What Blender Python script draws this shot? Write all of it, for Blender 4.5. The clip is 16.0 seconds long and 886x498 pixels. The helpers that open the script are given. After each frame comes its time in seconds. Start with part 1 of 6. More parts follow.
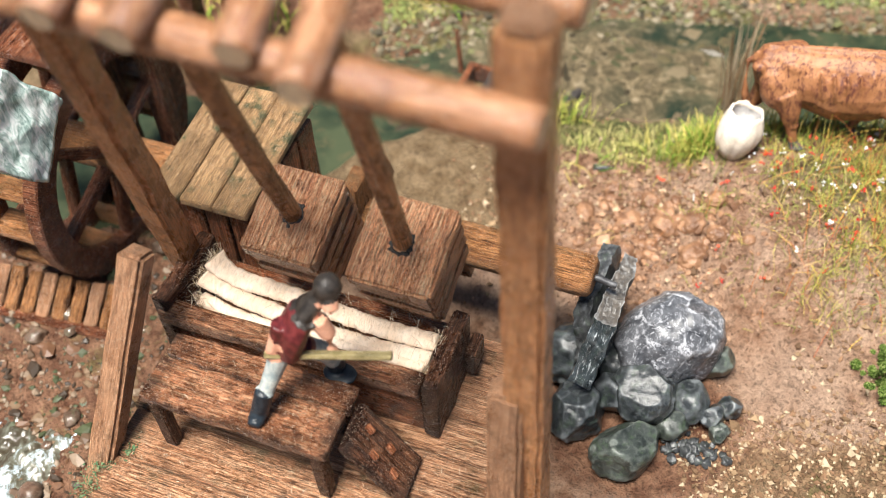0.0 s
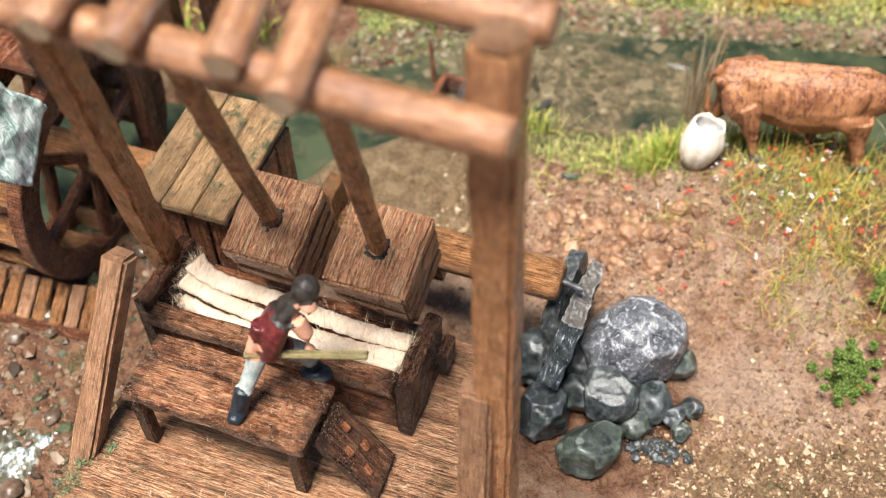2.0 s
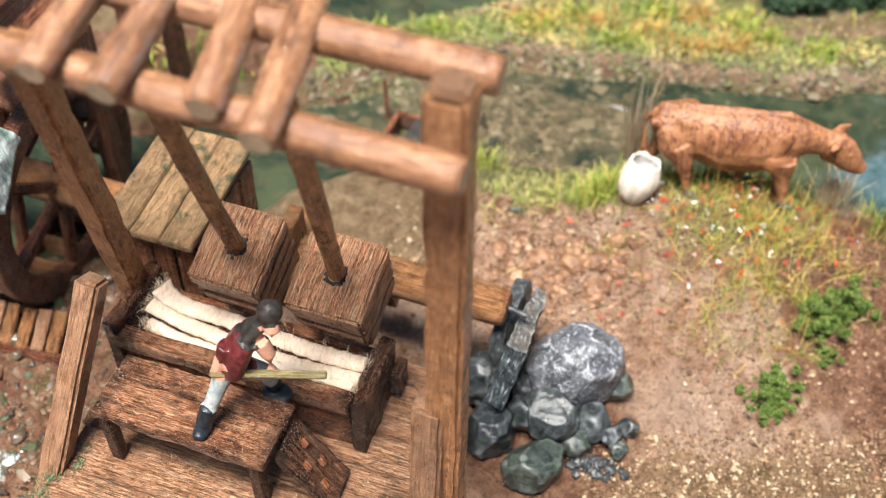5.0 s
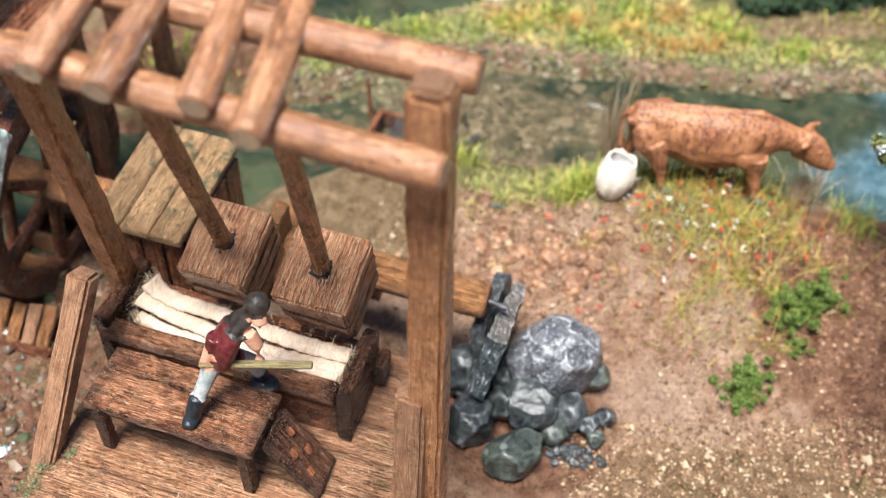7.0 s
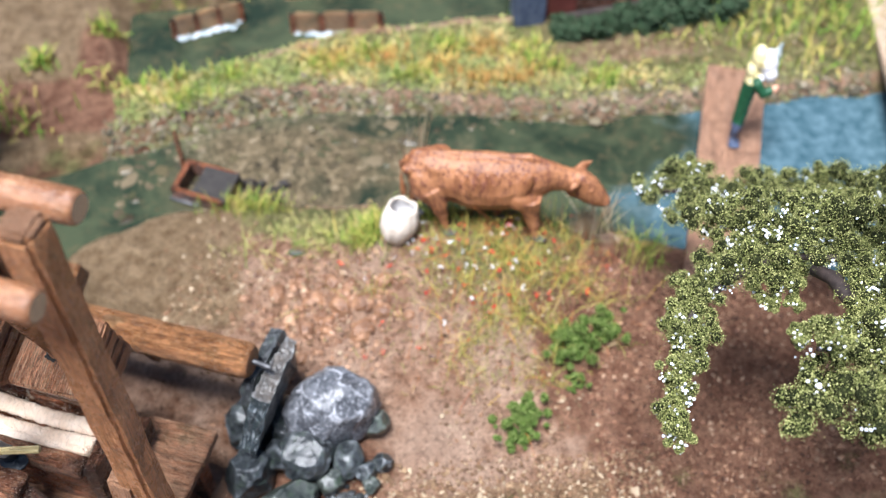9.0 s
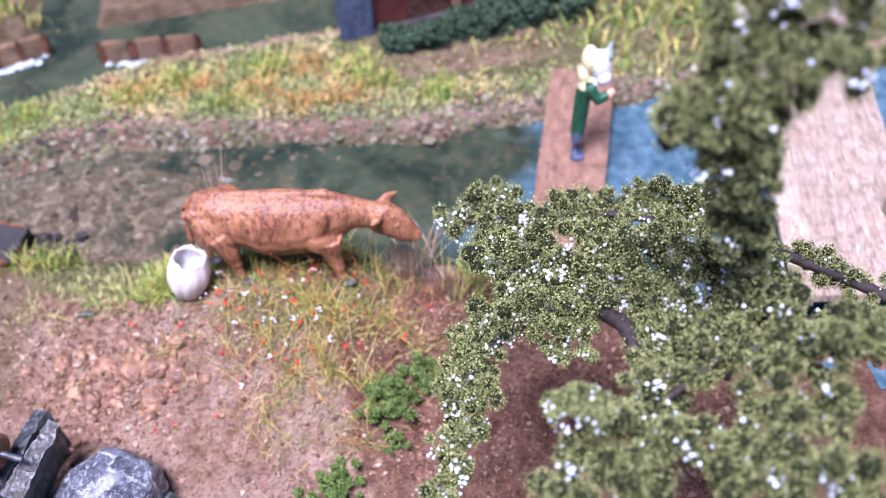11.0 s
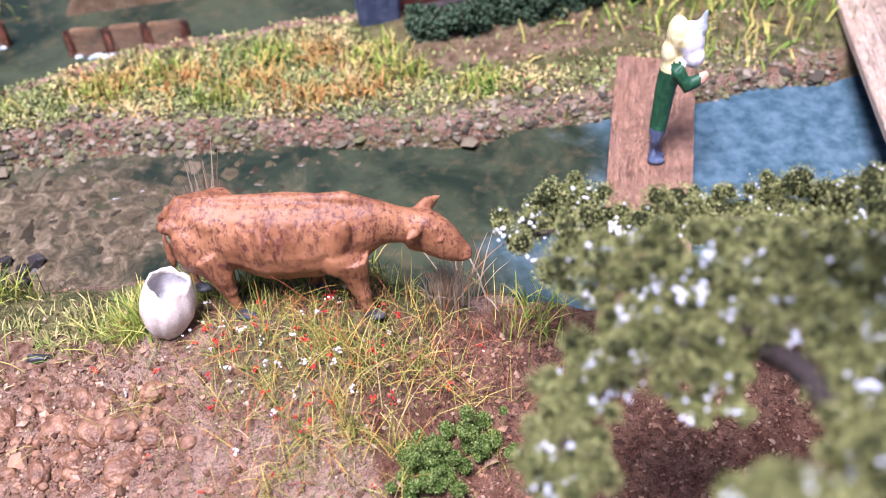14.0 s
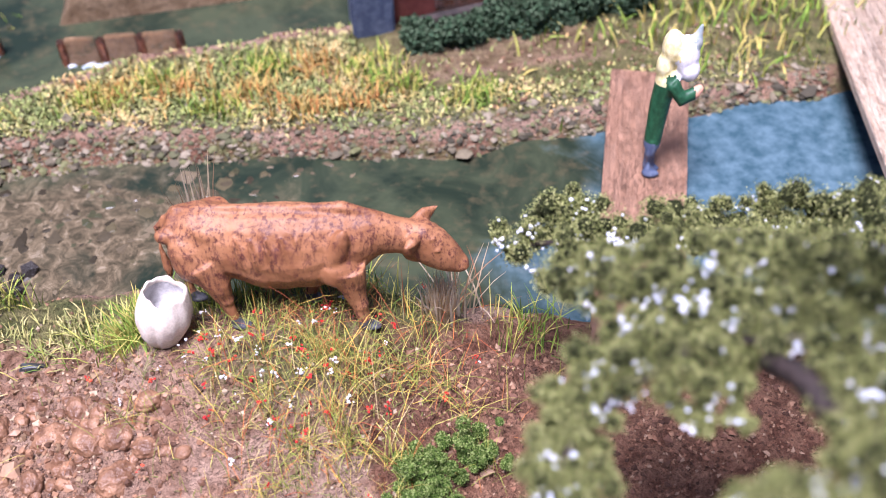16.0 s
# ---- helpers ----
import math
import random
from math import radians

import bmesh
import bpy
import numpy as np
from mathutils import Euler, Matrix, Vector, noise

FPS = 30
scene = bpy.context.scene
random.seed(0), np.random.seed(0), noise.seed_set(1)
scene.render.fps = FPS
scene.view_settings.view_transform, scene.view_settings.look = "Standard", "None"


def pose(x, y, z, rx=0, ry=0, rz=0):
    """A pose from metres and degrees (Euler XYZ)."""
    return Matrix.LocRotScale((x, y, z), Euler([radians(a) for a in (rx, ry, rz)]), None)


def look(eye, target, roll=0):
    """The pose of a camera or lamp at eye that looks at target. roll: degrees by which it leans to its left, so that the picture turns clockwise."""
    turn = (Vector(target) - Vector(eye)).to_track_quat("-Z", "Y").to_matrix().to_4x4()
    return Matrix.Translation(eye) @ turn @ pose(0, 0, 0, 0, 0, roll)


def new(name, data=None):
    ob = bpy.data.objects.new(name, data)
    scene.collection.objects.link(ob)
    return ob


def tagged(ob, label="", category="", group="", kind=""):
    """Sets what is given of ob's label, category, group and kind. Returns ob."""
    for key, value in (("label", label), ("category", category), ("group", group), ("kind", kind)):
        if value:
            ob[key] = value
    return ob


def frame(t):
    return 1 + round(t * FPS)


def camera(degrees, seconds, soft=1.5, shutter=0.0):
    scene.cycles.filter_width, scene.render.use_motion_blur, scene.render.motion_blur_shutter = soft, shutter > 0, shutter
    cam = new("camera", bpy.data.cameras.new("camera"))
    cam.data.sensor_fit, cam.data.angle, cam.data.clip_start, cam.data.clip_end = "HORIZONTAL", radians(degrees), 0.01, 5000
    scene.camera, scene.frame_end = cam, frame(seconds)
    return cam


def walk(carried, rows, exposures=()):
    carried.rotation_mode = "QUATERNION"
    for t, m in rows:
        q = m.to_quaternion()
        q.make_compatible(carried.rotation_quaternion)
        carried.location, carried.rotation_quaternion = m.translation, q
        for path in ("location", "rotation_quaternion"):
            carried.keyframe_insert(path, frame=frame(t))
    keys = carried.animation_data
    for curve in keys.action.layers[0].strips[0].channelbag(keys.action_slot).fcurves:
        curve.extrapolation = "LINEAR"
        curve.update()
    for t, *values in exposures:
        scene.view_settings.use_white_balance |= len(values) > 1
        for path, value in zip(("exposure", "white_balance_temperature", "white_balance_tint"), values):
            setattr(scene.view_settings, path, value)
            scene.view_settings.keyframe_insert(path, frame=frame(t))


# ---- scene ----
from mathutils import kdtree

# ---- camera and its path (millimetres, degrees) ----
MM = 0.001
cam = camera(43.5, 16.0, 1.0, 0.0)
cam.data.dof.use_dof = True
cam.data.dof.focus_distance = 0.104
cam.data.dof.aperture_fstop = 33.0
PATH = [
    (0, 0.00, -8.98, 101.54, -0.00, -51.31, -3.64),
    (0.5, -0.12, -9.44, 101.96, -0.58, -51.50, -2.95),
    (1, -0.22, -9.83, 102.30, -1.20, -51.39, -2.40),
    (1.5, -0.24, -10.40, 103.15, -1.64, -51.50, -2.05),
    (2, -0.33, -11.64, 104.35, -2.46, -50.96, -1.39),
    (2.5, -0.41, -12.73, 105.63, -3.38, -50.28, -0.70),
    (3, -0.73, -13.65, 106.66, -4.24, -49.82, 0.11),
    (3.5, -0.63, -14.44, 107.41, -4.98, -49.45, 0.71),
    (4, -1.14, -15.21, 108.38, -5.54, -49.38, 1.39),
    (6.5, -1.19, -18.33, 111.50, -7.78, -49.30, 2.92),
    (7, -1.38, -19.05, 112.13, -8.02, -49.35, 3.17),
    (7.5, -1.34, -19.56, 112.80, -8.29, -49.39, 3.41),
    (8, 2.96, -20.45, 116.08, -7.56, -50.46, 2.31),
    (8.5, 11.97, -19.85, 118.88, -8.52, -50.59, 1.47),
    (9, 26.58, -17.15, 122.12, -7.91, -50.88, 0.07),
    (9.5, 36.97, -12.37, 123.93, -7.87, -52.12, -1.56),
    (10, 45.38, -10.14, 121.37, -8.65, -51.68, -1.88),
    (10.2, 49.60, -9.69, 119.60, -7.93, -51.57, -2.94),
    (12.3, 51.29, 2.75, 95.04, -9.96, -49.41, -3.32),
    (12.5, 50.02, 4.72, 92.31, -9.77, -49.13, -3.25),
    (13, 48.20, 8.19, 92.40, -9.83, -48.65, -2.80),
    (13.5, 48.68, 10.01, 88.38, -9.35, -48.59, -3.27),
    (14, 48.34, 11.08, 88.25, -9.21, -48.51, -3.20),
    (14.5, 47.24, 10.78, 87.89, -9.85, -48.06, -2.42),
    (15, 47.69, 11.31, 88.41, -9.78, -47.94, -2.59),
    (15.5, 47.01, 11.30, 88.70, -9.87, -47.83, -2.42),
    (16, 47.10, 10.97, 88.14, -10.52, -47.79, -1.88),
]


def eye_pose(x, y, z, yaw, pitch, roll):
    return pose(x * MM, y * MM, z * MM, 90 + pitch, 0, yaw) @ pose(0, 0, 0, 0, 0, roll)


# seconds, stops, white balance
EXPOSURES = [(0, 1.19, 6300, 8), (7.5, 1.17, 5950, 8), (9.0, 1.14, 5550, 11), (10.2, 1.18, 4950, 30), (12.3, 1.12, 5250, 37), (16.0, 1.12, 5400, 32)]
walk(cam, [(t, eye_pose(*r)) for t, *r in PATH], EXPOSURES)

# ---- light: bright soft window daylight ----
world = bpy.data.worlds.new("sky")
scene.world = world
world.use_nodes = True
wn = world.node_tree
sky = wn.nodes.new("ShaderNodeTexSky")
sky.sky_type = "NISHITA"
sky.sun_disc = False
SUN_EL, SUN_AZ = 75.0, -138.0   # azimuth measured from +y towards +x
sky.sun_elevation, sky.sun_rotation = radians(SUN_EL), radians(SUN_AZ)
wn.nodes["Background"].inputs["Strength"].default_value = 0.037
wn.links.new(sky.outputs[0], wn.nodes["Background"].inputs[0])
sun = new("sun", bpy.data.lights.new("sun", "SUN"))
sun.data.energy, sun.data.angle, sun.data.color = 5.1, radians(24), (1.0, 0.93, 0.84)
d = Vector((math.sin(radians(SUN_AZ)) * math.cos(radians(SUN_EL)), math.cos(radians(SUN_AZ)) * math.cos(radians(SUN_EL)), math.sin(radians(SUN_EL))))
sun.matrix_world = look(d * 0.5, (0, 0, 0))


# ---- materials ----
class Mat:
    """A small builder of node materials; positions are in millimetres of the object's own space."""

    def __init__(self, name, rough=0.6, spec=0.4):
        self.m = bpy.data.materials.new(name)
        self.m.use_nodes = True
        self.nt = self.m.node_tree
        self.b = self.nt.nodes["Principled BSDF"]
        self.b.inputs["Roughness"].default_value = rough
        self.b.inputs["Specular IOR Level"].default_value = spec
        tc = self.tc = self.n("ShaderNodeTexCoord")
        self.info = self.n("ShaderNodeObjectInfo")
        self.geo = self.n("ShaderNodeNewGeometry")
        self.pos = self.vmath("SCALE", tc.outputs["Object"], scale=1000.0)

    def n(self, kind):
        return self.nt.nodes.new(kind)

    def link(self, a, b):
        self.nt.links.new(a, b)

    def vmath(self, op, a, b=None, scale=None):
        v = self.n("ShaderNodeVectorMath")
        v.operation = op
        self.link(a, v.inputs[0])
        if b is not None:
            if isinstance(b, tuple):
                v.inputs[1].default_value = b
            else:
                self.link(b, v.inputs[1])
        if scale is not None:
            v.inputs["Scale"].default_value = scale
        return v.outputs[0]

    def math(self, op, a, b=0.5):
        v = self.n("ShaderNodeMath")
        v.operation = op
        for i, x in enumerate((a, b)):
            if isinstance(x, (int, float)):
                v.inputs[i].default_value = x
            else:
                self.link(x, v.inputs[i])
        return v.outputs[0]

    def varied(self):
        """Position shifted by the object's own random number."""
        c = self.n("ShaderNodeCombineXYZ")
        for i, k in enumerate((91.0, 57.0, 33.0)):
            self.link(self.math("MULTIPLY", self.info.outputs["Random"], k), c.inputs[i])
        return self.vmath("ADD", self.pos, c.outputs[0])

    def noise(self, vec, scale, detail=4.0, rough=0.55, dist=0.0):
        t = self.n("ShaderNodeTexNoise")
        self.link(vec, t.inputs["Vector"])
        t.inputs["Scale"].default_value, t.inputs["Detail"].default_value = scale, detail
        t.inputs["Roughness"].default_value, t.inputs["Distortion"].default_value = rough, dist
        return t.outputs[0]

    def voronoi(self, vec, scale, feature="F1", out=0):
        t = self.n("ShaderNodeTexVoronoi")
        t.feature = feature
        self.link(vec, t.inputs["Vector"])
        t.inputs["Scale"].default_value = scale
        return t.outputs[out]

    def ramp(self, fac, *stops):
        r = self.n("ShaderNodeValToRGB")
        self.link(fac, r.inputs[0])
        e = r.color_ramp.elements
        while len(e) < len(stops):
            e.new(0.5)
        for s, (p, c) in zip(e, stops):
            s.position = p
            s.color = (*c, 1) if isinstance(c, tuple) else (c, c, c, 1)
        return r.outputs[0]

    def mix(self, fac, a, b, kind="MIX"):
        x = self.n("ShaderNodeMix")
        x.data_type, x.blend_type = "RGBA", kind
        for v, s in ((fac, x.inputs[0]), (a, x.inputs[6]), (b, x.inputs[7])):
            if isinstance(v, tuple):
                s.default_value = (*v, 1)
            elif isinstance(v, (int, float)):
                s.default_value = v
            else:
                self.link(v, s)
        return x.outputs[2]

    def attr(self, name):
        a = self.n("ShaderNodeAttribute")
        a.attribute_name = name
        return a

    def out(self, colour, height=None, depth=0.05, strength=0.8, rough=None):
        if isinstance(colour, tuple):
            self.b.inputs["Base Color"].default_value = (*colour, 1)
        else:
            self.link(colour, self.b.inputs["Base Color"])
        if height is not None:
            bp = self.n("ShaderNodeBump")
            bp.inputs["Strength"].default_value, bp.inputs["Distance"].default_value = strength, depth * MM
            self.link(height, bp.inputs["Height"])
            self.link(bp.outputs[0], self.b.inputs["Normal"])
        if rough is not None:
            self.link(rough, self.b.inputs["Roughness"])
        return self.m


def wood(name, dark, mid, light, rough=0.55, moss=0.0, grain=1.0, spec=0.45, grime=0.6, edge=0.0, cracks=0.8, pale_specks=0.55, relief=0.45):
    """Stained timber with the grain along local x; edge: stain that has gathered along the rims of the piece."""
    dark, mid, light = [(min(0.88, r * 0.97), min(0.88, g * 1.06), min(0.88, b * 1.1)) for r, g, b in (dark, mid, light)]
    m = Mat(name, rough, spec)
    p = m.varied()
    wob = m.vmath("ADD", p, m.vmath("SCALE", m.ramp(m.noise(p, 0.22, 2), (0, 0.0), (1, 1.0)), scale=0.35))
    g = m.noise(m.vmath("MULTIPLY", wob, (0.15, 7.5 * grain, 7.5 * grain)), 1.0, 9, 0.78, 0.12)
    f = m.noise(m.vmath("MULTIPLY", wob, (0.32, 15.0, 15.0)), 1.0, 6, 0.75, 0.1)
    s = m.noise(m.vmath("MULTIPLY", p, (1.3, 22.0, 22.0)), 1.0, 3, 0.75)
    blot = m.noise(m.vmath("MULTIPLY", p, (0.7, 1.0, 1.0)), 0.36, 6, 0.72)
    c = m.ramp(g, (0.39, dark), (0.5, mid), (0.60, light))
    crack = m.math("MULTIPLY", m.ramp(f, (0.415, 0.0), (0.45, 1.0)), m.ramp(s, (0.38, 0.3), (0.43, 1.0)))
    c = m.mix(cracks, c, m.ramp(crack, (0.0, 0.2), (1.0, 1.0)), "MULTIPLY")
    c = m.mix(m.ramp(blot, (0.46, 0.0), (0.62, grime)), c, m.mix(0.5, dark, (0.03, 0.012, 0.008)))
    stain = m.noise(m.vmath("MULTIPLY", p, (0.6, 1.0, 1.0)), 0.9, 6, 0.75)
    c = m.mix(0.5 + 0.4 * grime, c, m.ramp(stain, (0.36, 0.38), (0.51, 1.0)), "MULTIPLY")
    tone = m.math("ADD", m.math("MULTIPLY", m.info.outputs["Random"], 0.36), 0.88)
    tint = m.n("ShaderNodeCombineColor")
    for i in range(3):
        m.link(tone, tint.inputs[i])
    c = m.mix(1.0, c, tint.outputs[0], "MULTIPLY")
    if edge:
        sx = m.n("ShaderNodeSeparateXYZ")
        m.link(m.vmath("ABSOLUTE", m.vmath("SUBTRACT", m.tc.outputs["Generated"], (0.5, 0.5, 0.5))), sx.inputs[0])
        e = m.math("MAXIMUM", sx.outputs[0], sx.outputs[1])
        e = m.math("ADD", e, m.math("MULTIPLY", m.math("SUBTRACT", m.noise(p, 0.7, 5, 0.7), 0.5), 0.35))
        c = m.mix(m.ramp(e, (0.38, 0.0), (0.5, edge)), c, (0.022, 0.010, 0.007))
    if moss:
        k = m.noise(p, 0.35, 5, 0.65)
        c = m.mix(m.ramp(k, (0.54, 0.0), (0.66, moss)), c, (0.05, 0.10, 0.045))
    pits = m.noise(m.vmath("MULTIPLY", p, (0.6, 1.0, 1.0)), 11.0, 3, 0.75)
    c = m.mix(0.75 * cracks, c, m.ramp(pits, (0.40, 0.36), (0.44, 1.0)), "MULTIPLY")
    # Pale specks: dust, together with varnish glints put into the colour.
    dust_glint = m.noise(p, 7.0, 2, 0.7)
    c = m.mix(m.ramp(dust_glint, (0.625, 0.0), (0.65, pale_specks)), c, (0.80, 0.64, 0.49))
    h = m.math("ADD", m.math("MULTIPLY", g, 0.5), m.math("ADD", m.math("MULTIPLY", crack, 0.7), m.math("MULTIPLY", pits, 0.6)))
    return m.out(c, h, relief, 1.0, m.ramp(blot, (0.4, min(1.0, rough + 0.12)), (0.62, rough * 0.5)))


def plain(name, a, b, scale=1.2, rough=0.5, bump=0.04, spec=0.4, speck=None):
    """Paint or another simple surface with two-scale unevenness."""
    m = Mat(name, rough, spec)
    p = m.varied()
    n1, n2 = m.noise(p, scale, 4), m.noise(p, scale * 6, 3)
    c = m.mix(m.ramp(n1, (0.38, 0.0), (0.64, 1.0)), a, b)
    c = m.mix(0.35, c, m.ramp(n2, (0.3, 0.45), (0.6, 1.0)), "MULTIPLY")
    if speck:
        c = m.mix(m.ramp(m.noise(m.vmath("MULTIPLY", p, (1.0, 1.0, 0.5)), scale * 2.6, 6, 0.75, 2.0), (0.50, 0.0), (0.62, 0.85)), c, speck)
    return m.out(c, m.math("ADD", n1, n2), bump)


def island(name, *colours, rough=0.8, spec=0.2, trans=0.0):
    """Colour chosen per loose piece of one mesh."""
    m = Mat(name, rough, spec)
    stops = [(i / len(colours), c) for i, c in enumerate(colours)]
    c = m.ramp(m.geo.outputs["Random Per Island"], *stops)
    c.node.color_ramp.interpolation = "CONSTANT"
    c = m.mix(0.4, c, m.ramp(m.noise(m.pos, 3.0, 3), (0.3, 0.5), (0.65, 1.0)), "MULTIPLY")
    if trans:
        tb, mx = m.n("ShaderNodeBsdfTranslucent"), m.n("ShaderNodeMixShader")
        m.link(c, tb.inputs["Color"])
        mx.inputs[0].default_value = trans
        m.link(m.b.outputs[0], mx.inputs[1])
        m.link(tb.outputs[0], mx.inputs[2])
        m.link(mx.outputs[0], m.nt.nodes["Material Output"].inputs["Surface"])
    return m.out(c)


W_POST = wood("red_brown_timber", (0.36, 0.13, 0.05), (0.64, 0.26, 0.10), (0.82, 0.40, 0.18), 0.28, grime=0.3, cracks=0.4, relief=0.25, spec=0.6)
W_LOG = wood("smooth_log", (0.20, 0.074, 0.03), (0.36, 0.15, 0.066), (0.50, 0.235, 0.115), 0.22, grain=0.45, grime=0.5, cracks=0.08, pale_specks=0.2, spec=0.8, relief=0.08)
W_END = wood("pale_end_grain", (0.64, 0.40, 0.22), (0.76, 0.52, 0.31), (0.84, 0.64, 0.43), 0.5, grime=0.08, cracks=0.1, pale_specks=0.2, relief=0.15)
W_DECK = wood("deck_board", (0.304, 0.112, 0.050), (0.672, 0.299, 0.147), (0.900, 0.514, 0.299), 0.5, moss=0.35, grime=0.3, edge=0.3, cracks=0.85)
W_TABLE = wood("table_board", (0.19, 0.056, 0.024), (0.66, 0.24, 0.105), (0.88, 0.50, 0.28), 0.28, grime=0.75, edge=0.8, cracks=0.9, spec=0.6)
W_DARK = wood("dark_stained_board", (0.11, 0.03, 0.014), (0.48, 0.138, 0.056), (0.88, 0.34, 0.15), 0.3, grime=0.45, edge=0.85)
W_BURNT = wood("dark_burnt_board", (0.028, 0.010, 0.006), (0.13, 0.045, 0.021), (0.40, 0.165, 0.08), 0.26, grime=0.6, edge=0.9)
W_BLOCK = wood("hammer_block", (0.36, 0.115, 0.048), (0.90, 0.37, 0.17), (0.92, 0.60, 0.34), 0.34, grime=0.15, edge=0.25, cracks=0.7, spec=0.6)
W_POLE = wood("pole", (0.33, 0.125, 0.045), (0.66, 0.29, 0.115), (0.90, 0.48, 0.215), 0.32, grain=0.8, cracks=0.6, relief=0.3)
W_MOSS = wood("mossy_board", (0.294, 0.151, 0.069), (0.528, 0.280, 0.125), (0.667, 0.395, 0.188), 0.55, moss=0.8, grime=0.25, cracks=0.35, grain=1.7)
W_SHAFT = wood("shaft_timber", (0.223, 0.078, 0.028), (0.515, 0.204, 0.073), (0.724, 0.335, 0.133), 0.42, moss=0.3, grime=0.4)
W_PINK = wood("pinkish_brown_timber", (0.31, 0.128, 0.062), (0.52, 0.245, 0.125), (0.68, 0.37, 0.21), 0.4, grain=1.4, grime=0.35, cracks=0.25, relief=0.3)
W_WHEEL = wood("wet_wheel_timber", (0.096, 0.025, 0.012), (0.288, 0.086, 0.040), (0.504, 0.196, 0.094), 0.16, grime=0.55)
W_BOARD = wood("new_board", (0.46, 0.225, 0.13), (0.52, 0.265, 0.155), (0.56, 0.30, 0.185), 0.6, grime=0.05, grain=0.5, cracks=0.06, pale_specks=0.0)
W_PALE = wood("pale_plank", (0.45, 0.28, 0.18), (0.56, 0.385, 0.26), (0.63, 0.47, 0.34), 0.5, grime=0.04, grain=0.4, cracks=0.1, pale_specks=0.0, relief=0.15)
W_STRAW = wood("straw_stick", (0.46, 0.32, 0.12), (0.60, 0.44, 0.19), (0.68, 0.53, 0.27), 0.4, grime=0.1, cracks=0.2)
STEEL = plain("steel_pin", (0.07, 0.07, 0.075), (0.15, 0.15, 0.155), rough=0.5)
STEEL.node_tree.nodes["Principled BSDF"].inputs["Metallic"].default_value = 0.6


def stone_material(name, dark, mid, vein, amount=0.5, moss=0.0, rough=0.38, rim=0.8, streak=0.0, axis=(0.25, 2.6, 2.6)):
    """Stone with clouded veins; its ridges are dry-brushed with the vein colour."""
    m = Mat(name, rough, 0.5)
    p = m.varied()
    n1 = m.noise(p, 0.55, 6, 0.65, 0.6)
    n2 = m.noise(p, 4.0, 4, 0.7)
    c = m.mix(m.ramp(n1, (0.36, 0.0), (0.62, 1.0)), dark, mid)
    v = m.voronoi(m.vmath("ADD", p, m.vmath("SCALE", m.ramp(n2, (0, 0.0), (1, 1.0)), scale=1.1)), 0.36, "DISTANCE_TO_EDGE")
    veins = m.math("MULTIPLY", m.ramp(v, (0.0, 0.9), (0.07, 0.0)), m.ramp(m.noise(p, 0.5, 4), (0.46, 0.0), (0.58, 1.0)))
    cloud = m.ramp(m.noise(p, 1.1, 8, 0.78, 2.2), (0.53, 0.0), (0.63, 0.9))
    c = m.mix(m.math("MULTIPLY", m.math("MAXIMUM", veins, m.math("MULTIPLY", cloud, 0.8)), amount), c, vein)
    if moss:
        c = m.mix(m.ramp(m.noise(p, 1.1, 5, 0.7), (0.52, 0.0), (0.64, moss)), c, (0.06, 0.10, 0.045))
    if streak:
        s = m.noise(m.vmath("MULTIPLY", p, axis), 1.0, 5, 0.75, 0.6)
        c = m.mix(m.ramp(s, (0.56, 0.0), (0.63, streak)), c, vein)
    brush = m.math("ADD", m.geo.outputs["Pointiness"], m.math("MULTIPLY", m.math("SUBTRACT", n2, 0.5), 0.05))
    c = m.mix(m.ramp(brush, (0.515, 0.0), (0.575, rim)), c, vein)
    h = m.math("ADD", n1, m.math("MULTIPLY", n2, 0.4))
    return m.out(c, h, 0.12, 0.8)


S_GREY = stone_material("blue_grey_stone", (0.010, 0.012, 0.014), (0.036, 0.041, 0.044), (0.34, 0.37, 0.39), 0.16, 0.2, 0.32, 0.3)
S_GREEN = stone_material("green_grey_stone", (0.014, 0.018, 0.016), (0.05, 0.058, 0.052), (0.36, 0.40, 0.35), 0.2, 0.4, 0.34, 0.3)
S_PALE = stone_material("chalk_veined_stone", (0.03, 0.032, 0.038), (0.10, 0.104, 0.115), (0.62, 0.63, 0.67), 0.95, 0.0, 0.32, 0.22)
S_SLAB = stone_material("slate_slab", (0.008, 0.011, 0.013), (0.04, 0.05, 0.055), (0.50, 0.54, 0.56), 0.12, 0.1, 0.25, 0.0, 0.75, (1.6, 3.6, 0.3))
S_EDGE = stone_material("chalky_slate_edge", (0.035, 0.032, 0.03), (0.10, 0.085, 0.07), (0.40, 0.41, 0.41), 0.4, 0.0, 0.4, 0.4, 0.25)
S_CHIP = stone_material("dark_stone_chip", (0.013, 0.014, 0.015), (0.045, 0.047, 0.049), (0.34, 0.36, 0.38), 0.25, 0.2, 0.4, 0.0)
S_BROWN = stone_material("brown_wet_rock", (0.03, 0.016, 0.010), (0.11, 0.06, 0.038), (0.26, 0.2, 0.15), 0.4, 0.35, 0.2, 0.3)


